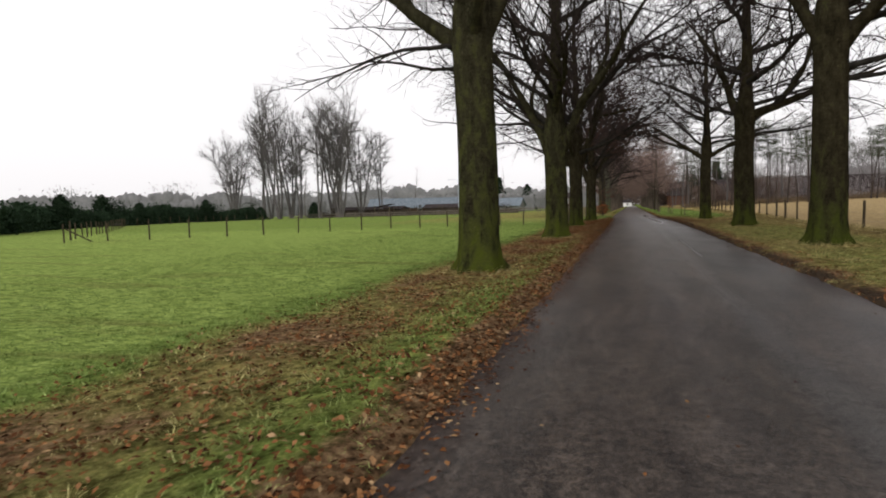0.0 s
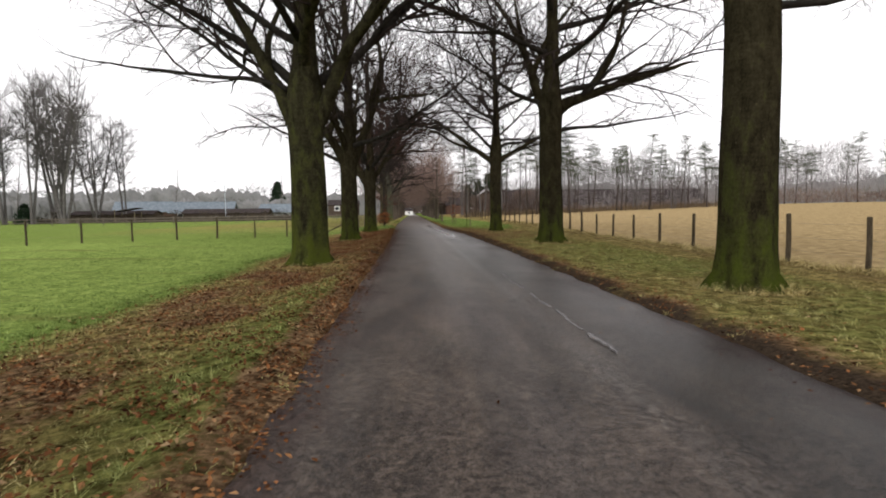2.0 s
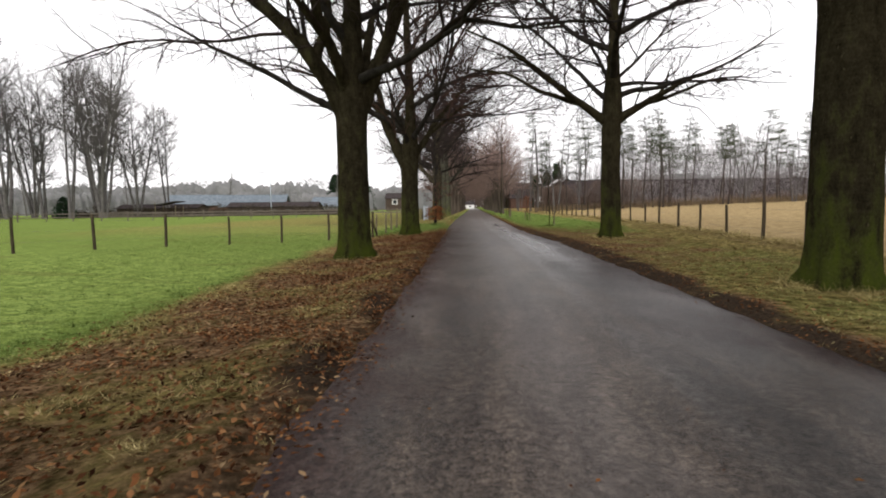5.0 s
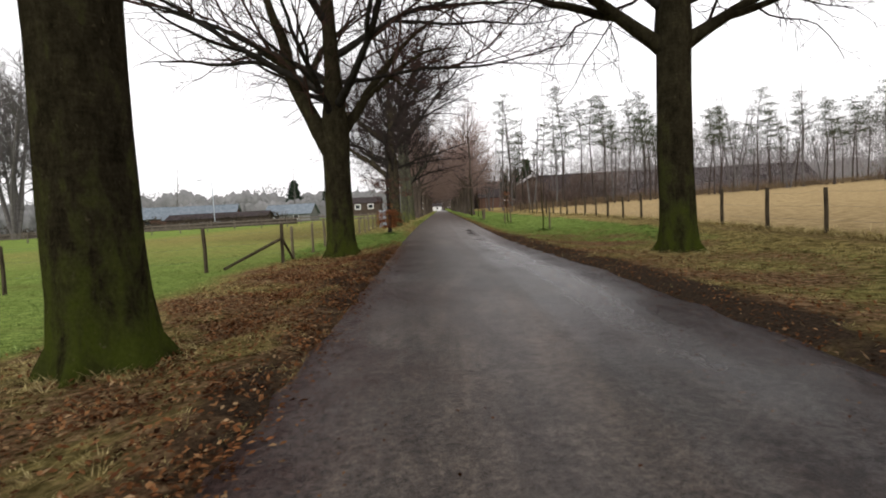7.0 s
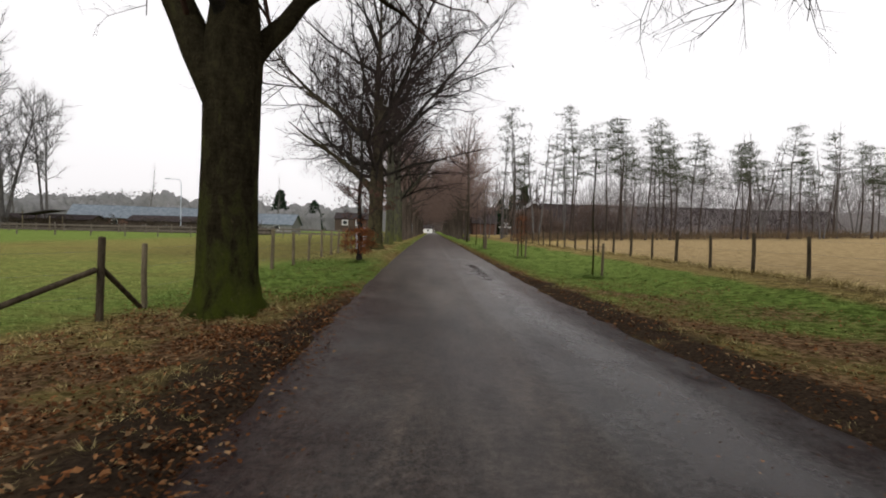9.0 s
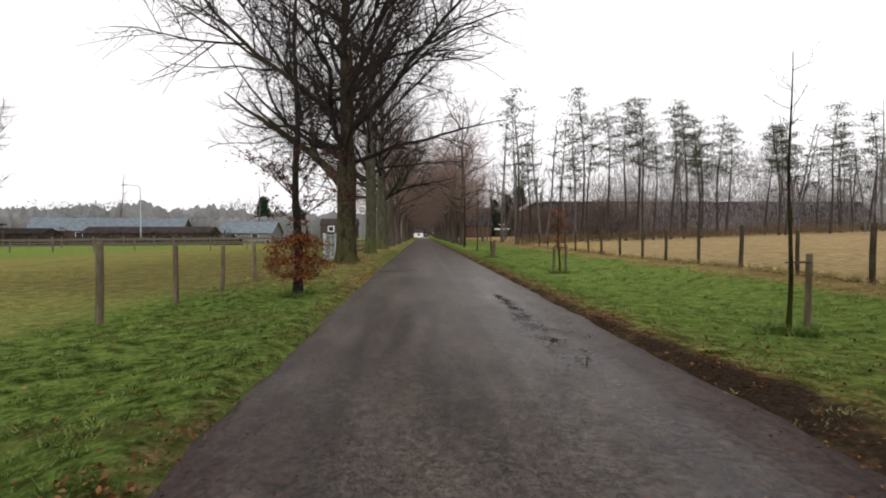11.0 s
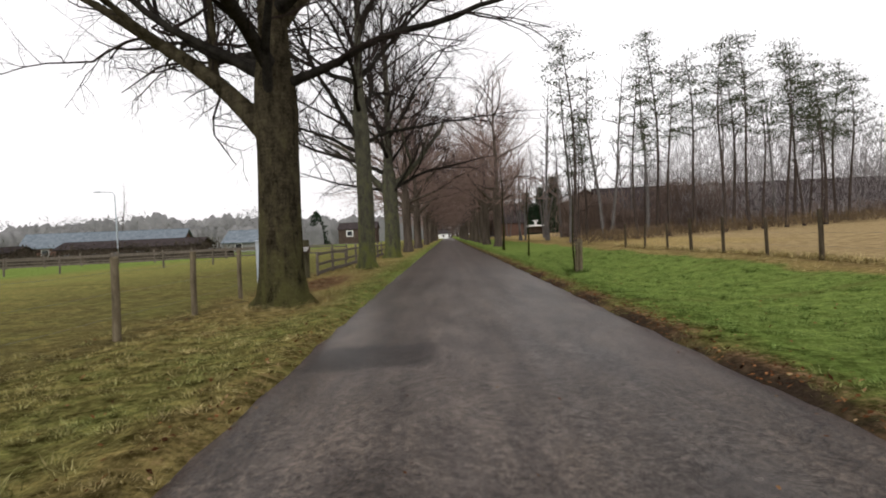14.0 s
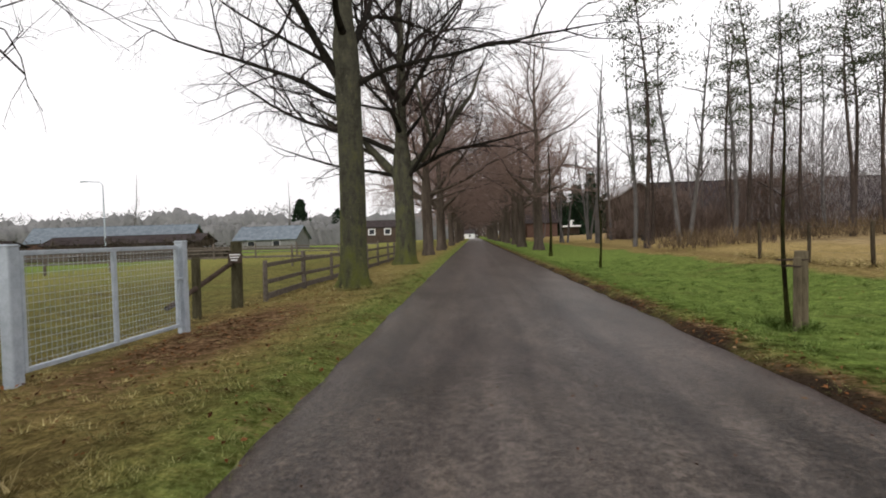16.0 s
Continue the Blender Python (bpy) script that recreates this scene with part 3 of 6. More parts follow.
def build_road():
    ys = np.concatenate([np.linspace(-40, -4, 19), np.linspace(-4, 74.5, 260)[1:], np.linspace(74.5, 77, 26)[1:], np.linspace(77, 110, 100)[1:], np.linspace(110, 460, 120)[1:]])
    fr = np.linspace(-0.06, 1.06, 40)
    le, re = left_edge(ys), right_edge(ys)
    X = le[:, None] + (re - le)[:, None] * fr[None, :]
    Y = np.repeat(ys[:, None], len(fr), 1)
    c = np.clip(fr, 0, 1)[None, :]
    Z = 0.035 * (1 - (2 * c - 1) ** 2) + 0.008 * wob(X, Y, 1.3, 7.0) + 0.004 * wob(X, Y, 0.5, 1.0) - 0.02 * (np.abs(fr - 0.5) > 0.5)[None, :]
    V = np.stack([X, Y, Z], -1).reshape(-1, 3)
    nx = len(fr)
    i = (np.arange(len(ys) - 1)[:, None] * nx + np.arange(nx - 1)[None, :]).ravel()
    me = quick_mesh("road", V, np.stack([i, i + 1, i + nx + 1, i + nx], -1), M_ROAD, True)
    x, y = V[:, 0], V[:, 1]
    l, r = left_edge(y), right_edge(y)
    u = (x - l) / (r - l)
    worn = np.interp(y, [0, 16, 26, 50, 60], [0.5, 0.65, 0.9, 0.85, 0.32]) * np.exp(-((u - 0.42 - 0.02 * wob(x, y, 3.0, 2.0)) / 0.11) ** 2) + 0.42 * smooth(58, 66, y) * smooth(0.02, 0.12, u) * smooth(0.98, 0.85, u) + 0.18 * np.exp(-((u - 0.72) / 0.07) ** 2) * smooth(20, 60, y)
    wet = (0.46 + 0.10 * wob(x, y, 0.45, 2.2) + 0.10 * wob(x, y, 1.3, 5.1)) * np.exp(-((u - 0.76 - 0.03 * wob(x, y, 2.0, 1.0)) / 0.12) ** 2) * np.interp(y, [0, 36, 44, 70, 80], [0.15, 0.45, 1.35, 0.9, 0.3]) + 0.25 * np.exp(-((u - 0.60) / 0.05) ** 2)
    ed = np.minimum(x - l, r - x)
    reach = np.where(u < 0.5, np.interp(y, [0, 20, 36, 44, 56, 62], [0.34, 0.60, 0.85, 1.25, 1.1, 0.24]), np.interp(y, [0, 32, 40, 56, 66], [0.34, 0.80, 1.60, 1.40, 0.30])) * (1 + 0.7 * wob(x, y, 1.5, 6.0) + 0.35 * wob(x, y, 0.5, 9.0))
    dirt = np.exp(-(np.maximum(ed, 0) / np.maximum(reach, 0.05)) ** 2) * np.where(u < 0.5, np.interp(y, [0, 20, 40, 56, 62], [0.70, 0.86, 1.0, 0.95, 0.62]), np.interp(y, [0, 40, 56, 64], [0.68, 1.0, 1.0, 0.66]))
    damp = 0.12 * smooth(16, 4, y)
    crumbs = (0.75 + 0.6 * wob(x, y, 0.25, 4.0)) * np.exp(-((x - 1.42 - 0.08 * wob(x, y, 0.8, 2.0)) / 0.11) ** 2) * smooth(58, 62, y) * smooth(70, 66, y)
    dirt = np.maximum(dirt, 0.95 * crumbs)
    wet = wet + damp
    colour_layer(me, "wear", np.stack([worn, wet, dirt], -1))
    # darker near the start and on the right, dark lines, and a dark rectangular repair
    darker = 0.62 * smooth(22, 4, y) + smooth(58, 50, y) * (0.62 * smooth(0.50, 0.80, u) + 0.38 * smooth(40, 47, y))
    for x0, amp, ya, yb in ((1.05, 0.10, 77, 112), (0.02, 0.07, 80, 100), (1.75, 0.08, 22, 40)):
        darker = darker + 0.55 * np.exp(-((x - x0 - amp * wob(0 * y, y, 2.6, x0) - 0.02 * wob(0 * y, y, 0.7, 1.0)) / 0.075) ** 2) * smooth(ya, ya + 4, y) * smooth(yb, yb - 6, y)
    rx, ry = x + 0.05 * wob(x, y, 0.4, 3.0), y + 0.05 * wob(x, y, 0.3, 5.0)
    value_layer(me, "dark_tone", np.clip(darker, 0, 0.72) + 0.86 * (smooth(-1.98, -1.86, rx) * smooth(-0.44, -0.56, rx) * smooth(75.05, 75.2, ry) * smooth(76.4, 76.25, ry)))
    return tagged(new("road", me), "narrow country lane of old worn grey asphalt", "road", kind="structure")


build_ground()
build_road()


def gz(x, y):
    return float(ground_z(x, y))


# ---- bare trees ----
def unit(v):
    return v / (np.linalg.norm(v) + 1e-9)


def norms(v):
    return v / (np.linalg.norm(v, axis=-1, keepdims=True) + 1e-9)


def grow(rng, P, D, length, steps, wander, lift, droop=0.0):
    """Wandering polylines from the places P in directions D; lift bends them upwards, droop bends their tips down."""
    out = [P]
    D = norms(D)
    s = (np.asarray(length, float) / steps)[:, None]
    for k in range(steps):
        D = D + rng.normal(0, wander, D.shape)
        D[:, 2] += lift - droop * k / steps
        D = norms(D)
        out.append(out[-1] + D * s)
    return np.stack(out, 1)


def branch_line(rng, p, d, length, steps, wander, lift, droop=0.0):
    """One such polyline."""
    return grow(rng, np.array([p], float), np.array([d], float), np.array([length]), steps, wander, lift, droop)[0]


def ramify(rng, tubes, P, R, level, spec, thick=1.0):
    """Grows side branches from many polylines, level by level; the last ones are plain fine spikes."""
    if level >= len(spec):
        return
    P, R = (P[None], R[None]) if P.ndim == 2 else (P, R)
    count, ratio, angle, wander, lift, droop, sides, steps, start = spec[level]
    total = np.linalg.norm(np.diff(P, axis=1), axis=2).sum(1)
    n = np.maximum(1, np.round(count * total * rng.uniform(0.85, 1.15, len(P)))).astype(int)
    who = np.repeat(np.arange(len(P)), n)
    k = np.arange(len(who)) - np.repeat(np.cumsum(n) - n, n)
    m = len(who)
    f = start + (1 - start) * (k + rng.uniform(0, 1, m)) / n[who]
    x = f * (P.shape[1] - 1)
    i = np.minimum(x.astype(int), P.shape[1] - 2)
    a, b = P[who, i], P[who, i + 1]
    g = (x - i)[:, None]
    q, d = a + (b - a) * g, norms(b - a)
    r0 = R[who, i] + (R[who, i + 1] - R[who, i]) * g[:, 0]
    ln = np.maximum(total[who] * ratio * rng.uniform(0.55, 1.3, m) * (1.15 - 0.55 * f), 0.22)
    r = np.minimum(r0 * 0.75, (0.0085 * ln + 0.0022) * thick)
    w = rng.normal(0, 1, (m, 3))
    w = norms(w - d * (w * d).sum(1, keepdims=True))
    an = np.radians(angle * rng.uniform(0.65, 1.35, m))[:, None]
    out = norms(d * np.cos(an) + w * np.sin(an) + np.array([0, 0, 0.10]))
    out[:, 2] = np.maximum(out[:, 2], (-0.10, -0.35, -0.8, -1.0)[min(level, 3)])
    if steps == 0:
        out = norms(out + np.array([0, 0, lift - droop]))
        tubes.spikes(q, q + out * ln[:, None], np.maximum(r, 0.0022 * thick))
        return
    bl = grow(rng, q, out, ln, steps, wander, lift, droop)
    br = r[:, None] + (np.maximum(r * 0.3, 0.0022) - r)[:, None] * np.linspace(0, 1, steps + 1)[None, :]
    tubes.add_many(bl, br, sides)
    ramify(rng, tubes, bl, br, level + 1, spec, thick)


# per level: branches per metre, length ratio, angle, wander, lift, droop, sides, steps, first place
BEECH = [(1.2, 0.48, 50, 0.17, 0.03, 0.08, 5, 7, 0.15), (1.9, 0.48, 46, 0.22, 0.02, 0.12, 3, 5, 0.12), (2.6, 0.52, 44, 0.24, 0.0, 0.10, 3, 2, 0.10), (4.4, 0.60, 42, 0, 0.02, 0.06, 3, 0, 0.10)]
BEECH_HIGH = [(1.2, 0.50, 50, 0.16, 0.03, 0.04, 4, 5, 0.14), (1.7, 0.52, 46, 0.20, 0.02, 0.04, 3, 2, 0.12), (2.6, 0.70, 42, 0, 0.05, 0.0, 3, 0, 0.08)]
BEECH_FAR = [(1.3, 0.52, 48, 0.14, 0.03, 0.05, 4, 4, 0.12), (1.9, 0.52, 45, 0.15, 0.02, 0.04, 3, 1, 0.10), (3.3, 0.8, 42, 0, 0.05, 0.0, 3, 0, 0.1)]


def bare_tree(name, x, y, seed, radius, height, limbs, label, mat=None, twig=None, lean=(0, 0), fork=None, spec=BEECH, flare=1.24, group="avenue trees", top_limbs=14, spread=8.0, limb_from=None, steps=26, sides=28, thick=1.05, rises=(22, 44), limb_mat=None, leaves=0):
    """A leafless tree: flared stem, the named limbs (height, turn, rise, length, radius) and upper ones, then twigs."""
    rng = np.random.default_rng(seed)
    z0 = gz(x, y) - 0.05
    tree = thing(name, x, y, z0, label, "tree", group)
    fork = fork or height * 0.45
    zz = np.linspace(0, 1, steps) ** 1.25 * height
    axis = np.stack([lean[0] * zz / height + 0.10 * np.sin(zz * 0.6 + seed) * zz / height, lean[1] * zz / height + 0.10 * np.cos(zz * 0.5 + seed) * zz / height, zz], -1)
    rad = radius * (1.05 - 0.13 * np.clip(zz / fork, 0, 1)) * np.where(zz > fork, (np.clip(1 - (zz - fork) / (height - fork), 0, 1) ** 0.8 * 0.66 + 0.02) * (1 + 0.47 * np.exp(-np.maximum(zz - fork, 0) / 0.9)), 1)
    rad = rad * (1 + (flare - 1) * np.exp(-zz / 0.26)) * (1 + 0.14 * np.exp(-((zz - fork) / 0.9) ** 2))
    a = np.arange(sides) * 2 * np.pi / sides
    roots = rng.integers(4, 7)
    lobe = np.clip(np.cos(a * roots + seed), -0.4, 1) ** 3
    warp = 1 + (0.40 * np.exp(-zz / 0.22))[:, None] * lobe[None, :] + (0.05 * np.exp(-zz / 2.0))[:, None] * np.cos(a * roots + seed)[None, :] + 0.03 * np.cos(a * 3 + zz[:, None] * 0.8 + seed) + 0.022 * np.cos(a * 5 - zz[:, None] * 1.7) + 0.012 * np.cos(a * 9 + 2.3 * np.sin(zz * 1.9)[:, None])
    stem = Tubes()
    stem.add(axis, rad, sides, warp)
    part("trunk", stem.mesh("trunk", mat or M_BARK), None, tree, "mossy bark at the foot")
    twigs = Tubes()
    made = []
    for h, turn, rise, ln, r in limbs:
        made.append((h - 0.7 * radius * math.tan(radians(max(rise, 0))), turn, rise, ln, r * 1.2, True))
    for k in range(top_limbs):
        f = (k + rng.uniform(0.1, 0.9)) / top_limbs
        h = (limb_from or fork) + (height * 0.93 - (limb_from or fork)) * f
        ln = spread * (1.15 - 0.75 * f) * rng.uniform(0.8, 1.2)
        made.append((h, k * 137.5 + rng.uniform(-25, 25) + seed * 40, rng.uniform(*rises) + 28 * f, ln, 0.011 * ln + 0.016, ln > 3.0))
    all_bl, all_br = [], []
    for h, turn, rise, ln, r, big in made:
        q = np.array([np.interp(h, zz, axis[:, k]) for k in range(3)])
        d = np.array([math.sin(radians(turn)) * math.cos(radians(rise)), math.cos(radians(turn)) * math.cos(radians(rise)), math.sin(radians(rise))])
        bl = branch_line(rng, q, d, ln, 15, 0.085, 0.022, 0.045)
        br = r * np.linspace(1, 0.07, 16) ** 0.85
        br[:4] *= (1.35, 1.18, 1.08, 1.02)
        t = Tubes() if big else twigs
        t.add(bl, br, 8 if big else 5)
        all_bl.append(bl)
        all_br.append(br)
        if r > 0.11 and spec is BEECH:
            # a strong limb parts into arms of nearly its own thickness
            for f, side in ((rng.uniform(0.22, 0.34), 1), (rng.uniform(0.40, 0.55), -1)):
                i = int(f * 15)
                dd = unit(bl[i + 1] - bl[i])
                w = unit(np.cross(dd, (0, 0, 1)) * side + rng.normal(0, 0.45, 3))
                b2 = branch_line(rng, bl[i], dd * 0.80 + w * 0.60, ln * (1 - f) * rng.uniform(0.8, 1.05), 15, 0.09, 0.02, 0.07)
                r2 = br[i] * 0.74 * np.linspace(1, 0.08, 16) ** 0.85
                t.add(b2, r2, 7)
                all_bl.append(b2)
                all_br.append(r2)
        if big:
            part("limb", t.mesh("limb", limb_mat or ((mat or M_BARK) if r > 0.15 else M_LIMB)), None, tree)
    all_bl, all_br = np.stack(all_bl), np.stack(all_br)
    low = (all_bl[:, 0, 2] < 7.0) | (spec is not BEECH)
    ramify(rng, twigs, all_bl[low], all_br[low], 0, spec, thick)
    if not low.all():
        ramify(rng, twigs, all_bl[~low], all_br[~low], 0, BEECH_HIGH, thick)
    top = axis[zz > fork]
    ramify(rng, twigs, top, np.interp(np.linspace(0, 1, len(top)), [0, 1], [0.08, 0.01]), 1, BEECH_HIGH if spec is BEECH else spec, thick)
    part("crown", twigs.mesh("crown", twig or M_TWIG), None, tree, "bare winter twigs")
    if leaves:
        at = np.concatenate(twigs.V)
        at = at[(at[:, 2] > 3.5) & (at[:, 2] < 9.5)]
        at = at[np.sin(at[:, 0] * 1.3) + np.sin(at[:, 1] * 1.7 + 1) + np.sin(at[:, 2] * 2.1) > 0.5]
        c = at[rng.integers(0, len(at), leaves)]
        size = 0.034 * rng.uniform(0.6, 1.3, (leaves, 1))
        u, w = norms(rng.normal(0, 1, (leaves, 3))), norms(rng.normal(0, 1, (leaves, 3)))
        V = np.stack([c - u * size, c + w * size * 0.5, c + u * size, c - w * size * 0.5], 1).reshape(-1, 3)
        part("foliage", quick_mesh("foliage", V, np.arange(4 * leaves).reshape(leaves, 4), M_DARK_LEAF), None, tree, "a few withered leaves still hanging")
    return tree


TREE_LABEL = "large leafless beech with grey-green mossy trunk on the grass verge"


# left row: (height, turn clockwise from ahead, rise, length, radius) for the limbs that stand out
bare_tree("beech_tree", -3.38, 12.4, 1, 0.46, 19, [(5.3, 285, 38, 7.0, 0.17), (5.2, 265, 12, 5.0, 0.05), (4.7, 250, 4, 3.6, 0.04), (5.6, 60, 50, 7.0, 0.2), (5.4, 160, 45, 6.5, 0.14), (6.4, 275, 14, 7.0, 0.06)], TREE_LABEL, mat=M_BARK_MOSS, fork=5.8, top_limbs=10, rises=(8, 36), spread=9.0)
bare_tree("beech_tree", -3.36, 26.5, 2, 0.52, 19, [(4.1, 275, 66, 10.0, 0.17), (4.4, 82, 70, 10.0, 0.20), (4.8, 262, 20, 7.0, 0.08), (6.0, 180, 45, 7.0, 0.14), (5.4, 285, 38, 8.0, 0.12), (6.6, 265, 14, 8.5, 0.09), (5.2, 268, 30, 6.5, 0.07)], TREE_LABEL, mat=M_BARK_MOSS, fork=5.0, rises=(8, 36), spread=9.5)
bare_tree("beech_tree", -3.76, 40.9, 3, 0.46, 19, [(4.5, 285, 58, 10.0, 0.22), (4.7, 85, 64, 10.0, 0.22), (4.4, 265, 18, 7.0, 0.09), (5.0, 200, 48, 8.0, 0.15), (5.0, 272, 36, 8.0, 0.12), (4.6, 20, 60, 9.0, 0.18)], TREE_LABEL, fork=4.9)
bare_tree("beech_tree", -3.6, 54.2, 4, 0.46, 18, [(3.9, 280, 52, 8.5, 0.26), (4.3, 80, 46, 7.0, 0.16), (6.0, 80, 8, 8.5, 0.07), (5.6, 268, 22, 8.0, 0.12), (5.0, 200, 48, 6.0, 0.1), (5.4, 300, 16, 6.5, 0.08)], "large leafless beech with dark mossy trunk and a few withered leaves", fork=4.6, twig=M_TWIG_RED, rises=(14, 38), leaves=1500)
bare_tree("beech_tree", -3.96, 81.6, 5, 0.46, 18, [(4.2, 280, 62, 8.0, 0.20), (4.9, 70, 62, 7.5, 0.19), (5.2, 265, 20, 7.5, 0.09), (5.0, 100, 18, 8.0, 0.09), (4.6, 190, 50, 6.0, 0.1), (5.4, 282, 28, 9.0, 0.1)], TREE_LABEL, mat=M_BARK_MID, twig=M_TWIG, fork=4.8, top_limbs=20, spread=10.5, rises=(10, 34))
bare_tree("beech_tree", -4.05, 95.3, 6, 0.38, 18, [(5.6, 270, 22, 7.0, 0.07), (6.0, 95, 34, 8.0, 0.07), (6.5, 255, 40, 6.0, 0.06)], "slender leafless beech with smooth grey-green trunk on the verge", mat=M_BARK_PALE, twig=M_TWIG, fork=7.0, flare=1.25, rises=(20, 44), spread=9.0, limb_from=5.6)
bare_tree("beech_tree", -4.25, 109.4, 7, 0.54, 19, [(4.9, 275, 45, 8.0, 0.2), (5.4, 80, 50, 8.0, 0.2), (5.0, 265, 22, 7.5, 0.09), (5.2, 95, 34, 8.5, 0.10), (4.8, 120, 38, 8.0, 0.09)], TREE_LABEL, mat=M_BARK_PALE, twig=M_TWIG, fork=5.5, top_limbs=18, rises=(24, 46), spread=9.5)
# right row
bare_tree("beech_tree", 5.5, 19.1, 8, 0.45, 19, [(5.9, 80, 50, 7.0, 0.18), (6.2, 280, 55, 7.0, 0.16), (5.2, 90, 10, 7.0, 0.08), (4.8, 110, 0, 6.0, 0.06), (6.4, 75, 16, 8.5, 0.10), (7.0, 95, 8, 8.0, 0.09), (6.8, 50, 24, 7.5, 0.09)], TREE_LABEL, fork=6.5, top_limbs=10, rises=(6, 32), spread=9.5)
bare_tree("beech_tree", 5.85, 34.0, 9, 0.50, 19, [(6.0, 88, 28, 8.5, 0.2), (6.2, 285, 65, 8.0, 0.2), (5.0, 100, 5, 6.0, 0.07), (6.2, 270, 18, 6.5, 0.09), (5.8, 80, 45, 7.0, 0.12), (6.6, 90, 12, 8.5, 0.09)], TREE_LABEL, fork=6.2, rises=(8, 34), spread=9.5)
bare_tree("beech_tree", 5.6, 48.4, 10, 0.40, 17, [(5.0, 282, 45, 8.0, 0.15), (5.0, 85, 32, 7.0, 0.15), (5.8, 275, 28, 7.0, 0.09), (6.0, 95, 20, 7.0, 0.09), (6.4, 100, 4, 7.0, 0.07)], TREE_LABEL, fork=5.8, rises=(6, 34), spread=8.5)

# the avenue goes on ahead: two kinds, turned, with distance haze in their colours
far_kinds = [bare_tree("beech_tree", -4.1, 122.9, 21, 0.42, 17, [(4.6, 275, 50, 7.0, 0.16), (4.8, 80, 45, 7.5, 0.16), (4.4, 100, 10, 6.5, 0.08)], TREE_LABEL, mat=M_BARK_LANE_HAZE, limb_mat=M_BARK_LANE_HAZE, twig=M_TWIG_LANE_HAZE, fork=5.0, spec=BEECH_FAR, top_limbs=13, steps=14, sides=10, thick=1.25, rises=(5, 32), spread=8.8, limb_from=4.2),
             bare_tree("beech_tree", 5.0, 126.0, 22, 0.40, 17, [(4.6, 285, 40, 7.0, 0.16), (4.8, 80, 45, 7.0, 0.14), (4.2, 265, 10, 6.5, 0.08)], TREE_LABEL, mat=M_BARK_LANE_HAZE, limb_mat=M_BARK_LANE_HAZE, twig=M_TWIG_LANE_HAZE, fork=5.0, spec=BEECH_FAR, top_limbs=13, steps=14, sides=10, thick=1.25, rises=(5, 32), spread=8.8, limb_from=4.2)]
rng = np.random.default_rng(5)
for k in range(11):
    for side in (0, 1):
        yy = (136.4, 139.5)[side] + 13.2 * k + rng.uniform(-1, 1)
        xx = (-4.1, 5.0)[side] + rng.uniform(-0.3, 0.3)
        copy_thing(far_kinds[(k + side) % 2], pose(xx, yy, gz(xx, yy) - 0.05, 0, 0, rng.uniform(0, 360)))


# ---- young trees ----
def leaf_cards(rng, centres, size, spread):
    """Small folded leaves scattered round the given places."""
    n = len(centres)
    c = centres + rng.normal(0, spread, (n, 3))
    u = rng.normal(0, 1, (n, 3))
    u /= np.linalg.norm(u, axis=1, keepdims=True)
    w = np.cross(u, rng.normal(0, 1, (n, 3)))
    w /= np.linalg.norm(w, axis=1, keepdims=True)
    h = np.cross(u, w)
    s = size * rng.uniform(0.6, 1.3, (n, 1))
    V = np.stack([c - u * s, c + w * s * 0.45 + h * s * 0.2, c + u * s, c - w * s * 0.45 + h * s * 0.2], 1).reshape(-1, 3)
    return V, np.arange(4 * n).reshape(n, 4)


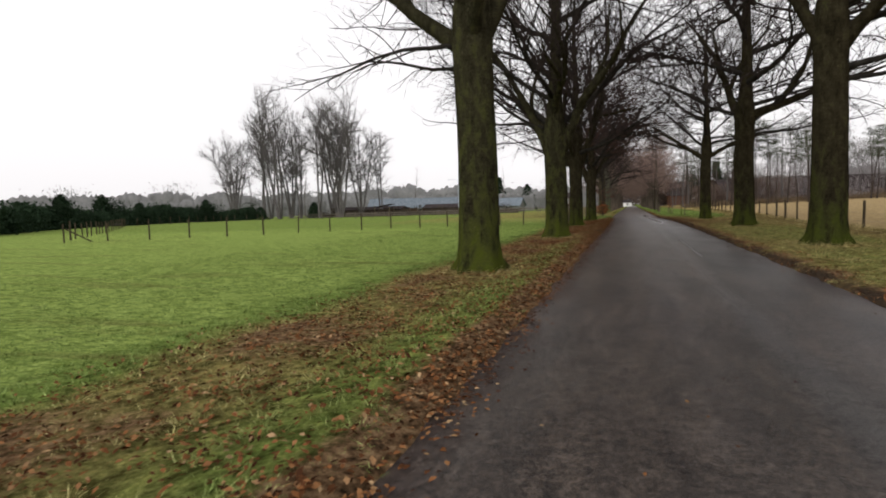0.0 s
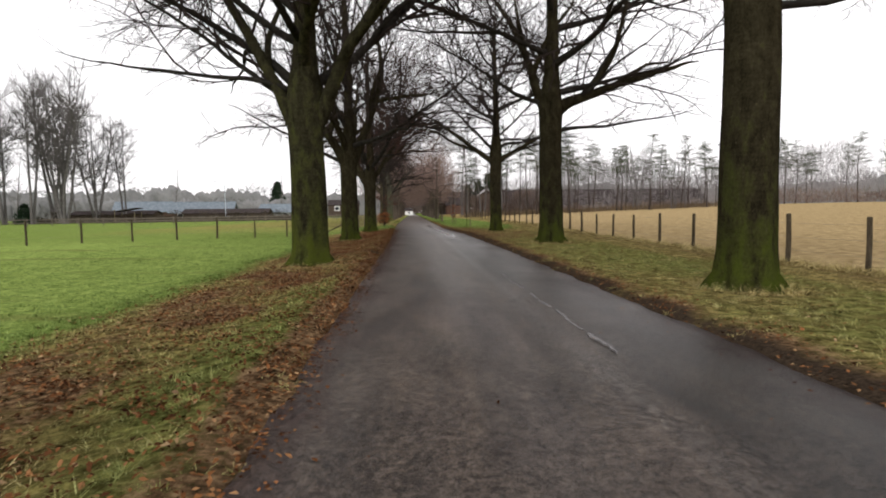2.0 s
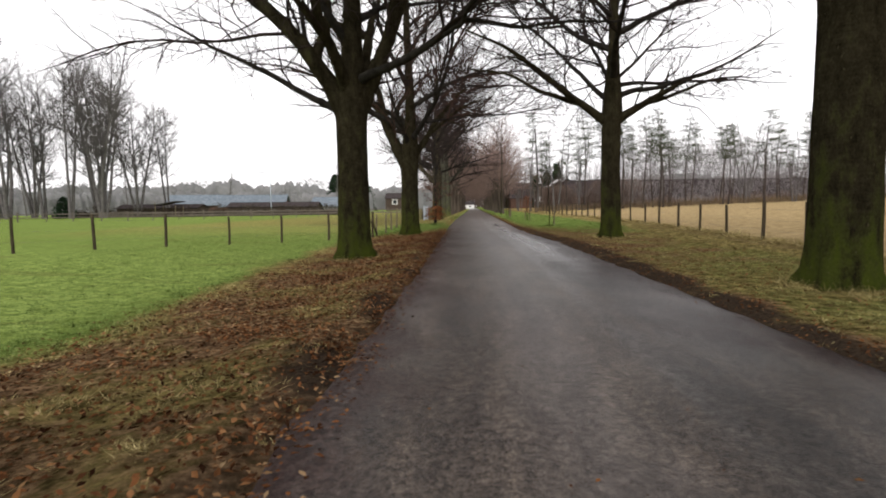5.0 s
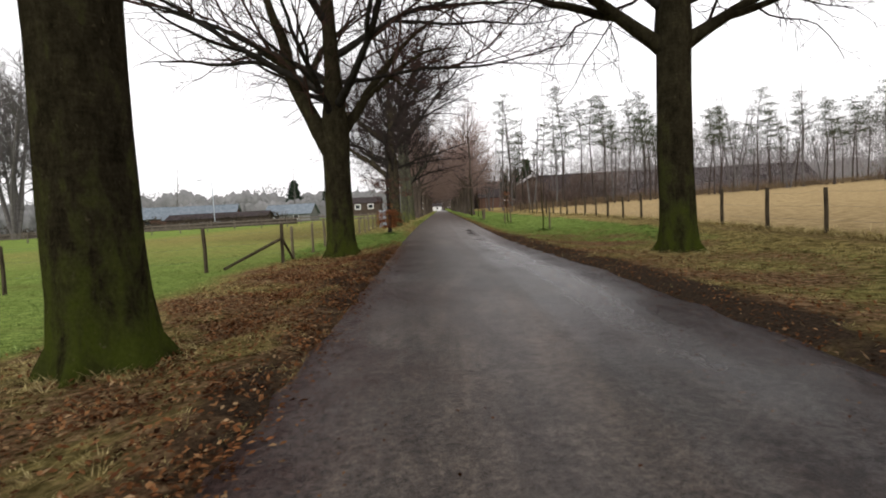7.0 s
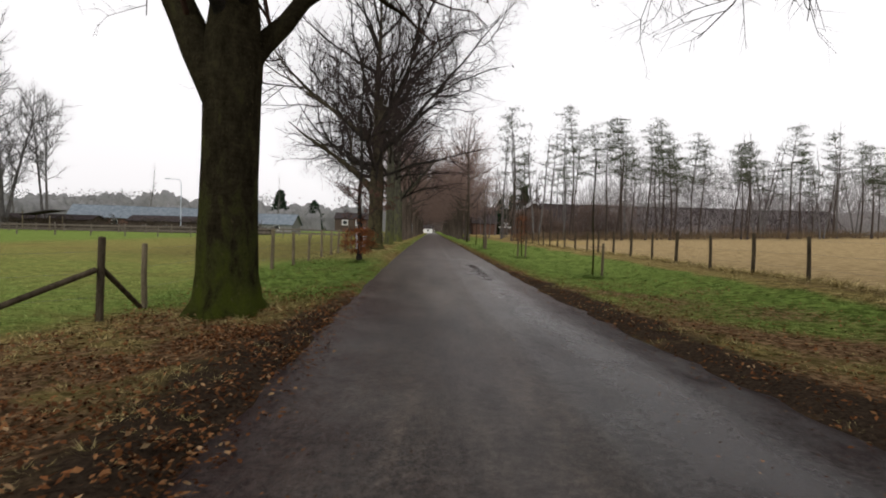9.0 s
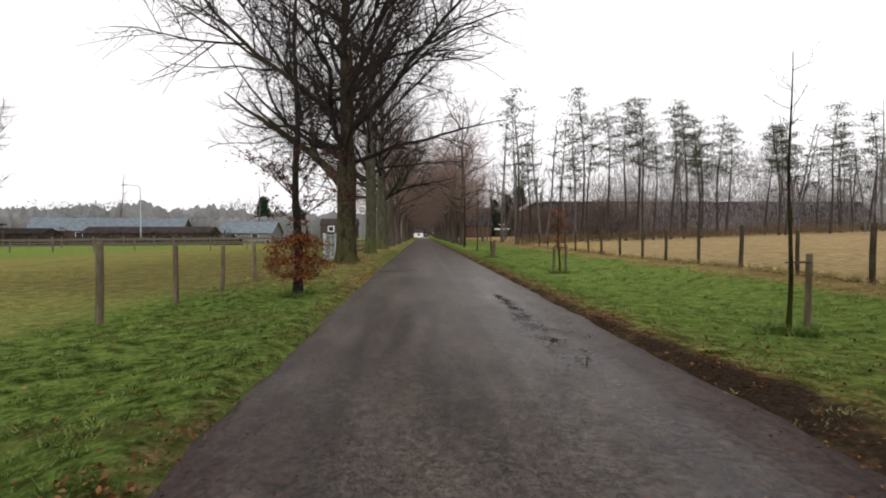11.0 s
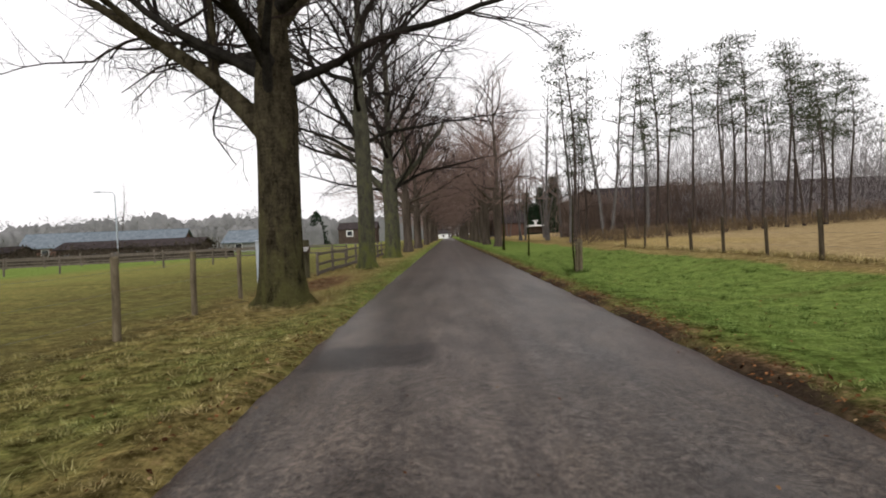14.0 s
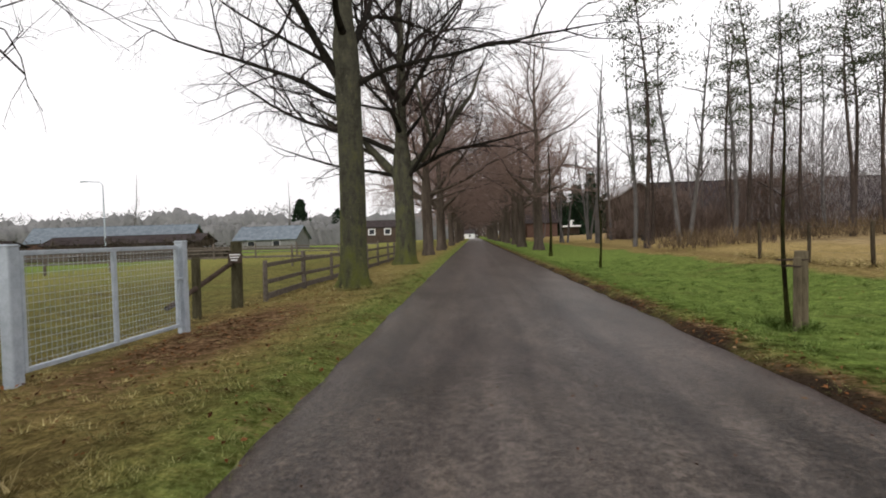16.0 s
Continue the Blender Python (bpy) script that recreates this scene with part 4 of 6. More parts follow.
def sapling(x, y, seed, height, radius, label, leaf_bands=(), stakes=(), lean=(0, 0), branches=12, spread=1.2, first=0.35, group="young trees", bark=None):
    """A young tree with fine branches, bands of withered leaves (from, to, radius, count, size, material) and its stakes."""
    rng = np.random.default_rng(seed)
    tree = thing("young_beech", x, y, gz(x, y) - 0.03, label, "tree", group)
    zz = np.linspace(0, height, 16)
    ax = np.stack([lean[0] * zz / height + 0.03 * np.sin(zz * 2 + seed), lean[1] * zz / height + 0.03 * np.cos(zz * 1.7 + seed), zz], -1)
    stem = Tubes()
    stem.add(ax, radius * np.linspace(1, 0.15, 16) * (1 + 0.35 * np.exp(-zz / 0.15)), 10)
    part("trunk", stem.mesh("trunk", bark or M_BARK), None, tree)
    tw = Tubes()
    for k in range(branches):
        f = first + (0.97 - first) * (k + rng.uniform(0, 1)) / branches
        q = ax[min(int(f * 15), 15)]
        turn, rise = k * 2.4 + rng.uniform(-0.4, 0.4), radians(rng.uniform(14, 52))
        ln = spread * (1.25 - 0.9 * f) * rng.uniform(0.7, 1.3)
        bl = branch_line(rng, q, (math.cos(turn) * math.cos(rise), math.sin(turn) * math.cos(rise), math.sin(rise)), ln, 9, 0.075, 0.015)
        br = np.linspace(0.004 + 0.0042 * ln, 0.002, 10)
        tw.add(bl, br, 4)
        ramify(rng, tw, bl, br, 0, [(2.6, 0.42, 45, 0.12, 0.03, 0.0, 3, 5, 0.15), (4.0, 0.45, 45, 0.15, 0.0, 0.0, 3, 3, 0.15)])
    part("crown", tw.mesh("crown", M_TWIG), None, tree)
    for z0, z1, rad, count, size, mat in leaf_bands:
        zc, a = rng.uniform(0, 1, count), rng.uniform(0, 2 * np.pi, count)
        lob = 1 + 0.35 * np.sin(a * 3 + seed) + 0.25 * np.sin(a * 5 + zc * 6)
        rr = rad * np.sqrt(rng.uniform(0, 1, count)) * lob * np.sqrt(np.clip(1 - (2 * zc - 0.85) ** 2 * 0.75, 0.05, 1))
        c = np.stack([np.cos(a) * rr, np.sin(a) * rr, z0 + (z1 - z0) * zc + 0.06 * np.sin(a * 7)], -1)
        if mat is M_DARK_LEAF:
            at = np.concatenate(tw.V)
            at = at[(at[:, 2] > z0) & (at[:, 2] < z1) & (np.hypot(at[:, 0], at[:, 1]) < rad * 1.3)]
            c = at[rng.integers(0, len(at), count)] if len(at) else c
        keep = np.sin(c[:, 0] * 7 + seed) + np.sin(c[:, 1] * 6) + 1.7 * np.sin(c[:, 2] * 15 + 3.5 * np.hypot(c[:, 0], c[:, 1])) > -0.10
        V, F = leaf_cards(rng, c[keep], size, 0.05)
        part("foliage", quick_mesh("foliage", V, F, mat), None, tree, "withered red-brown leaves still hanging")
    for dx, dy, h, r in stakes:
        st = thing("tree_stake", x + dx, y + dy, gz(x + dx, y + dy) - 0.05, "round pale wooden stake beside a young tree", "stake", "tree stakes")
        t = Tubes()
        hz = np.array([0, 0.3, h * 0.6, h - 0.02, h, h + 0.004])
        t.add(np.stack([0.02 * np.sin(hz), 0 * hz, hz], -1), r * np.array([1.05, 1, 1, 0.98, 0.9, 0.02]), 10)
        part("post", t.mesh("post", M_STAKE), None, st)
        band = Tubes()
        aa = np.linspace(0, 2 * np.pi, 13)
        mx, my = -dx / 2, -dy / 2
        ll = math.hypot(dx, dy) / 2 + r + 0.02
        ca = math.atan2(dy, dx)
        ex, ey = np.cos(aa) * ll, np.sin(aa) * (r + 0.015)
        band.add(np.stack([mx + ex * math.cos(ca) - ey * math.sin(ca), my + ex * math.sin(ca) + ey * math.cos(ca), 0 * aa + h - 0.12], -1), 0 * aa + 0.012, 5)
        part("tie", band.mesh("tie", M_BOARD), None, st, "dark rubber tree tie")
    return tree


sapling(-3.17, 67.5, 31, 8.5, 0.105, "young beech with a skirt of withered red leaves round its trunk",
        [(0.45, 1.42, 0.70, 9500, 0.031, M_RED_LEAF), (1.7, 3.2, 1.4, 4200, 0.036, M_DARK_LEAF), (1.30, 1.9, 0.26, 420, 0.036, M_RED_LEAF)], branches=46, spread=2.2, first=0.20, bark=M_LIMB)
sapling(4.9, 62.3, 32, 4.0, 0.036, "thin bare young tree tied to a short stake", [(2.0, 3.0, 0.16, 90, 0.026, M_DARK_LEAF)], [(0.35, 0.1, 1.15, 0.045)], branches=14, spread=0.7, first=0.45)
sapling(4.55, 74.0, 33, 3.9, 0.034, "thin young beech with withered leaves between two stakes", [(0.9, 2.3, 0.55, 1500, 0.028, M_RED_LEAF), (1.9, 3.2, 0.4, 420, 0.026, M_DARK_LEAF)], [(-0.16, 0.15, 1.0, 0.045), (0.22, -0.05, 1.1, 0.045)], branches=16, spread=1.0, first=0.3)
sapling(3.78, 87.0, 34, 4.6, 0.034, "bare young tree beside a thick stake on the green verge", [(1.4, 3.2, 0.30, 200, 0.024, M_DARK_LEAF)], [(0.17, -0.05, 1.12, 0.085), (0.02, -0.22, 1.05, 0.05)], branches=16, spread=0.8, first=0.4)
sapling(4.25, 113.2, 36, 7.5, 0.10, "slim bare young tree on the green verge", [], [], branches=18, spread=1.6, first=0.3)
sapling(4.3, 100.3, 37, 5.0, 0.05, "thin bare young tree on the green verge", [], [], branches=14, spread=0.9, first=0.35)


# ---- fences ----
def post_mesh(h, r, mat, lean=0.0, square=False):
    t = Tubes()
    hz = np.array([-0.1, 0.0, h * 0.5, h - 0.03, h, h + 0.003])
    warp = None
    t.add(np.stack([lean * hz, 0.01 * np.sin(hz * 3), hz], -1), r * np.array([1.06, 1.04, 1, 0.97, 0.86, 0.02]), 4 if square else 9, warp)
    return t.mesh("post", mat)


def fence(name, pts, spacing, h, r, mat, wires, label, rails=(), seed=0, square=False, wire_r=0.0025):
    """Posts along a line of places, with wires or rails at the given heights."""
    rng = np.random.default_rng(seed)
    pts = [np.array(p, float) for p in pts]
    fx, fy = pts[0]
    root = thing(name, fx, fy, gz(fx, fy), label, "fence")
    kinds = [post_mesh(h * s, r * q, mat, ln, square) for s, q, ln in ((1.0, 1.0, 0.01), (0.94, 0.9, -0.03), (1.06, 1.1, 0.025))]
    tops = []
    for a, b in zip(pts, pts[1:]):
        n = max(1, int(round(np.linalg.norm(b - a) / spacing)))
        for k in range(n + (b is pts[-1])):
            p = a + (b - a) * k / n + rng.normal(0, 0.04, 2)
            ob = new("post", kinds[rng.integers(3)])
            ob.parent = root
            ob.location = (p[0] - fx, p[1] - fy, gz(*p) - gz(fx, fy))
            ob.rotation_euler = (0, 0, rng.uniform(0, 6.28) if not square else math.atan2(b[1] - a[1], b[0] - a[0]) + 0.785)
            tops.append((p[0] - fx, p[1] - fy, gz(*p) - gz(fx, fy)))
    tops = np.array(tops)
    for z in wires:
        t = Tubes()
        line = []
        for a, b in zip(tops, tops[1:]):
            for f in (0.0, 0.5):
                q = a + (b - a) * f
                line.append((q[0], q[1], q[2] + z - 0.02 * math.sin(f * math.pi)))
        line.append((*tops[-1][:2], tops[-1][2] + z))
        t.add(line, np.full(len(line), wire_r), 3)
        part("wire", t.mesh("wire", M_WIRE), None, root)
    for z, w in rails:
        for a, b in zip(tops, tops[1:]):
            d = b - a
            ln = np.linalg.norm(d)
            turn = Matrix.Rotation(math.atan2(d[1], d[0]), 4, 'Z') @ Matrix.Rotation(-math.asin(d[2] / ln), 4, 'Y')
            bm = bm_box(ln * 1.02, 0.035, w, (0, 0, 0), 0.006)
            bmesh.ops.transform(bm, matrix=Matrix.Translation((a + b) / 2 + np.array([0, 0, z + rng.uniform(-0.02, 0.02)])) @ turn, verts=bm.verts)
            part("rail", bm, mat, root)
    return root


def brace(root, a, b, r, mat):
    """A sloping strut between two world places."""
    o = np.array(root.matrix_basis.translation)
    t = Tubes()
    a, b = np.array(a, float) - o, np.array(b, float) - o
    t.add([a, a * 0.5 + b * 0.5, b], [r, r, r * 0.95], 8)
    part("brace", t.mesh("brace", mat), None, root)


fence("wire_fence", [(9.55, 13.6), (9.6, 38.9), (9.3, 61.0), (9.1, 98.0)], 2.54, 1.22, 0.055, M_POST, (0.35, 0.7, 1.05), "weathered wooden posts with sagging wire along the stubble field", seed=3)
f_diag = fence("paddock_fence", [(-5.65, 54.1), (-36.0, 26.6)], 2.55, 1.32, 0.055, M_POST, (0.4, 0.8, 1.15), "mossy round wooden posts and wire across the pasture", seed=4)
fence("paddock_fence", [(-5.68, 55.65), (-5.75, 70.0), (-5.9, 84.2)], 2.75, 1.32, 0.06, M_STAKE, (0.4, 0.8, 1.15), "pale weathered round posts and wire beside the lane", seed=5)
g0 = gz(-5.6, 54.1)
brace(f_diag, (-5.7, 54.05, g0 + 0.85), (-7.2, 52.75, g0 + 0.02), 0.05, M_POST)
brace(f_diag, (-5.66, 54.15, g0 + 0.85), (-5.66, 55.35, g0 + 0.05), 0.045, M_POST)
brace(f_diag, (-35.9, 26.7, gz(-36, 26.6) + 0.9), (-34.8, 27.7, gz(-35, 27.7)), 0.05, M_POST_GREEN)
fence("far_fence", [(-40.0, 30.0), (-78.0, 68.0), (-86.0, 104.0), (-80.0, 125.0)], 3.2, 1.35, 0.06, M_POST, (0.8,), "distant pale wooden posts along the dark hedge", seed=6)
fence("rail_fence", [(-5.95, 93.2), (-5.9, 124.0)], 3.3, 1.15, 0.075, M_RAIL, (), "weathered post and rail fence beside the lane", rails=((0.95, 0.11), (0.5, 0.11), (0.12, 0.16)), seed=7, square=True)
fence("rail_fence", [(-8.0, 112.0), (-40.0, 104.0), (-66.0, 96.0)], 3.4, 1.3, 0.075, M_RAIL, (), "grey post and rail paddock fence", rails=((1.05, 0.12), (0.6, 0.12)), seed=8, square=True)
fence("rail_fence", [(-9.0, 128.0), (-70.0, 122.0)], 3.6, 1.3, 0.08, M_RAIL, (), "grey weathered paddock fence in the distance", rails=((1.05, 0.10), (0.55, 0.10)), seed=9, square=True)


def steel_gate(x0, y0, x1, y1, h):
    """A galvanised field gate between two square posts, filled with wire mesh."""
    g = thing("steel_gate", x0, y0, gz(x0, y0), "closed galvanised steel field gate with wire mesh infill", "gate")
    dx, dy = x1 - x0, y1 - y0
    ln = math.hypot(dx, dy)
    g.matrix_basis = pose(x0, y0, gz(x0, y0), 0, 0, math.degrees(math.atan2(dy, dx)))
    dz = gz(x1, y1) - gz(x0, y0)
    for px in (0.0, ln):
        part("gate_post", bm_box(0.15, 0.15, h + 0.2, (px, 0, (h - 0.05) / 2 + (dz if px else 0)), 0.012), M_GALV, g)
        part("post_cap", bm_box(0.165, 0.165, 0.02, (px, 0, h + 0.055 + (dz if px else 0)), 0.006), M_GALV, g)
    a, b = 0.13, ln - 0.13
    for z in (0.14, h - 0.03):
        part("gate_rail", bm_box(b - a, 0.05, 0.06, ((a + b) / 2, 0, z), 0.008), M_GALV, g)
    for px in (a + 0.025, (a + b) / 2, b - 0.025):
        part("upright", bm_box(0.06 if px != (a + b) / 2 else 0.07, 0.055, h - 0.12, (px, 0, h / 2 + 0.05), 0.008), M_GALV, g)
    for z in np.linspace(0.22, h - 0.10, 15):
        t = Tubes()
        t.add([(a, 0, z), ((a + b) / 2, 0, z + 0.004), (b, 0, z)], [0.0034] * 3, 4)
        part("mesh_wire", t.mesh("mesh_wire", M_GALV), None, g)
    for px in np.linspace(a + 0.10, b - 0.10, 38):
        t = Tubes()
        t.add([(px, 0, 0.16), (px, 0, h / 2), (px, 0, h - 0.05)], [0.0028] * 3, 3)
        part("mesh_wire", t.mesh("mesh_wire", M_GALV), None, g)
    part("latch", bm_box(0.14, 0.05, 0.05, (b + 0.02, -0.04, h * 0.62), 0.01), M_GALV, g, "steel latch box")
    return g


steel_gate(-5.62, 84.95, -5.52, 88.35, 1.5)
for px, py, h, r in ((-6.05, 91.7, 1.55, 0.13), (-6.25, 90.2, 1.25, 0.09)):
    gp = thing("wooden_post", px, py, gz(px, py), "thick old wooden corner post beside the gate", "post", "corner posts")
    part("post", post_mesh(h, r, M_POST_GREEN, 0.02), None, gp)
strut = thing("wooden_strut", -6.2, 90.0, gz(-6.2, 90.0), "dark wooden strut leaning on a corner post", "strut")
brace(strut, (-6.1, 91.6, gz(-6.1, 91.6) + 1.05), (-6.3, 89.2, gz(-6.3, 89.2) + 0.35), 0.055, M_BOARD)


# ---- woods beyond the stubble field ----
def pine_parts(seed, h):
    rng = np.random.default_rng(seed)
    t = Tubes()
    zz = np.linspace(0, h, 12)
    ax = np.stack([0.55 * np.sin(zz * 0.26 + seed) * zz / h, 0.55 * np.cos(zz * 0.25 + seed) * zz / h, zz], -1)
    t.add(ax, 0.16 * np.linspace(1, 0.12, 12) * (1 + 0.4 * np.exp(-zz / 0.5)), 7)
    cents = []
    n = 18
    for k in range(n):
        f = 0.52 + 0.46 * (k / n)
        q = np.array([np.interp(f * h, zz, ax[:, j]) for j in range(3)])
        turn, rise = k * 2.4 + rng.uniform(-0.5, 0.5), radians(rng.uniform(-5, 35))
        ln = (2.9 - 2.0 * (f - 0.52) / 0.46) * rng.uniform(0.45, 1.3)
        bl = branch_line(rng, q, (math.cos(turn) * math.cos(rise), math.sin(turn) * math.cos(rise), math.sin(rise)), ln, 4, 0.12, 0.05)
        t.add(bl, np.linspace(0.045, 0.012, 5), 4)
        for j in range(3):
            cents.append(bl[-1 - (j % 3)] + rng.normal(0, 0.30, 3) * np.array([1, 1, 0.35]))
    for k in range(26):
        f = rng.uniform(0.2, 0.75)
        q = np.array([np.interp(f * h, zz, ax[:, j]) for j in range(3)])
        turn = rng.uniform(0, 6.28)
        bl = branch_line(rng, q, (math.cos(turn), math.sin(turn), 0.2), rng.uniform(0.5, 2.2), 3, 0.2, 0.0)
        t.add(bl, np.linspace(0.022, 0.006, 4), 3)
    cents = np.repeat(np.array(cents), 36, 0)
    m = len(cents)
    off = rng.normal(0, 1, (m, 3)) * np.array([0.46, 0.46, 0.13])
    c = cents + off
    d = rng.normal(0, 1, (m, 3)) + np.array([0, 0, 0.5])
    d /= np.linalg.norm(d, axis=1, keepdims=True)
    s = np.cross(d, rng.normal(0, 1, (m, 3)))
    s /= np.linalg.norm(s, axis=1, keepdims=True)
    ln = rng.uniform(0.14, 0.30, (m, 1))
    V = np.stack([c - s * 0.042, c + s * 0.042, c + d * ln], 1).reshape(-1, 3)
    return t.mesh("trunk", M_PINE_BARK), quick_mesh("needles", V, np.arange(3 * m).reshape(m, 3), M_NEEDLE)


def pine(x, y, seed, h):
    tree = thing("pine_tree", x, y, gz(x, y) - 0.05, "tall thin pine with a bare trunk and clumped crown", "tree", "pines at the field edge", turn=seed * 47.0)
    a, b = pine_parts(seed, h)
    part("trunk", a, None, tree)
    part("crown", b, None, tree)
    return tree


pine_kinds = [pine(18.2, 117.6, 2, 18.2), pine(9.6, 111.8, 3, 16.0), pine(24.0, 116.0, 5, 14.5), pine(31.0, 119.0, 7, 16.5)]
rng = np.random.default_rng(11)
for k in range(50):
    xx = 11.5 + k * 1.7 + max(0, k - 40) * 1.6 + rng.uniform(-0.9, 0.9)
    yy = 113 + 0.12 * min(xx, 80) + rng.uniform(-4.0, 6.0)
    o = copy_thing(pine_kinds[rng.integers(4)], pose(xx, yy, gz(xx, yy) - 0.05, rng.uniform(-2.5, 2.5), rng.uniform(-2.5, 2.5), rng.uniform(0, 360)))
    sc = rng.uniform(0.62, 0.94)
    o.scale = (sc, sc, sc)


def slim_tree(x, y, seed, h, r, label, group, twig=M_TWIG_FAR_HAZE, stems=1, spread=2.6, n=16, first=0.3, thick=1.8, dense=1.0, splay=0.10, round_top=False):
    """A tall slim leafless tree, of one or several stems, for woods and groups in the distance."""
    rng = np.random.default_rng(seed)
    tree = thing("bare_tree", x, y, gz(x, y) - 0.1, label, "tree", group)
    tr, tw = Tubes(), Tubes()
    P, D, ln = [], [], []
    for s in range(stems):
        a = 2 * math.pi * s / max(stems, 1) + seed
        hh = h * rng.uniform(0.8, 1.0)
        k = splay * (stems > 1) * rng.uniform(0.6, 1.3)
        bl = branch_line(rng, (0.25 * (stems > 1) * math.cos(a), 0.25 * (stems > 1) * math.sin(a), 0), (k * math.cos(a), k * math.sin(a), 1), hh, 9, 0.045, 0.04)
        tr.add(bl, r * np.linspace(1, 0.1, 10), 7)
        for k in range(n):
            f = first + (0.98 - first) * k / n
            i = int(f * 9)
            turn, rise = k * 2.4 + rng.uniform(-0.5, 0.5), radians(rng.uniform(25, 60))
            g = (f - first) / (1 - first)
            ln.append(spread * ((1.25 * math.sqrt(max(1 - (1.5 * g - 0.5) ** 2, 0.08)) if round_top else 1.3 - f)) * rng.uniform(0.7, 1.3))
            P.append(bl[i] + (bl[i + 1] - bl[i]) * (f * 9 - i))
            D.append((math.cos(turn) * math.cos(rise), math.sin(turn) * math.cos(rise), math.sin(rise)))
    ln = np.array(ln)
    b2 = grow(rng, np.array(P), np.array(D), ln, 5, 0.1, 0.06)
    r2 = (0.02 + 0.012 * ln)[:, None] * (1 - 0.75 * np.linspace(0, 1, 6))[None, :]
    tw.add_many(b2, r2, 4)
    ramify(rng, tw, b2, r2, 0, [(1.7 * dense, 0.5, 42, 0.12, 0.05, 0.0, 3, 2, 0.12), (3.0 * dense, 0.6, 40, 0, 0.1, 0.0, 3, 0, 0.1)], thick)
    part("trunk", tr.mesh("trunk", M_TWIG_GREY_HAZE), None, tree)
    part("crown", tw.mesh("crown", twig), None, tree)
    return tree


# a group of tall trees out in the pasture
PAST = "tall leafless tree in a group on the far pasture"
kinds = [slim_tree(-75, 132, 41, 33, 0.34, PAST, "pasture trees", twig=M_TWIG_GREY_HAZE, stems=3, spread=5.0, n=18, first=0.30, thick=2.0, dense=1.05, splay=0.17, round_top=True),
         slim_tree(-84, 128, 42, 31, 0.30, PAST, "pasture trees", twig=M_TWIG_GREY_HAZE, stems=2, spread=4.6, n=22, first=0.34, thick=2.0, dense=1.05, splay=0.12, round_top=True),
         slim_tree(-70, 136, 43, 27, 0.30, PAST, "pasture trees", twig=M_TWIG_GREY_HAZE, stems=4, spread=4.8, n=13, first=0.26, thick=2.0, dense=1.05, splay=0.22, round_top=True)]
for k, (xx, yy, sc) in enumerate([(-88, 124, 1.1), (-95, 127, 1.0), (-101, 122, 0.85), (-80, 138, 1.15), (-66, 140, 0.8), (-91, 134, 1.05), (-105, 128, 0.75), (-77, 126, 1.0), (-72, 128, 1.1), (-98, 134, 0.95)]):
    o = copy_thing(kinds[k % 3], pose(xx, yy, gz(xx, yy) - 0.1, 0, 0, 77 * k))
    o.scale = (sc, sc, sc)
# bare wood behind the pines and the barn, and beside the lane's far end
wood = [slim_tree(14, 138, 51, 15, 0.16, "slim leafless tree in the wood behind the barn", "wood trees", M_TWIG_FAR_HAZE, 1, 2.4), slim_tree(20, 150, 52, 16, 0.15, "slim leafless tree in the wood behind the barn", "wood trees", M_TWIG_RED, 2, 2.2)]
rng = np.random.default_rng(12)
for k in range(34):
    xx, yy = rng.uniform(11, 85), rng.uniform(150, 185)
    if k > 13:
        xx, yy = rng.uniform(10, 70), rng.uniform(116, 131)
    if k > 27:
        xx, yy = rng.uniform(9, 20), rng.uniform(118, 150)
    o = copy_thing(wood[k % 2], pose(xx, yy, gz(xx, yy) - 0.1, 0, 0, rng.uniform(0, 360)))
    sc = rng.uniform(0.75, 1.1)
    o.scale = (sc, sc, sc)


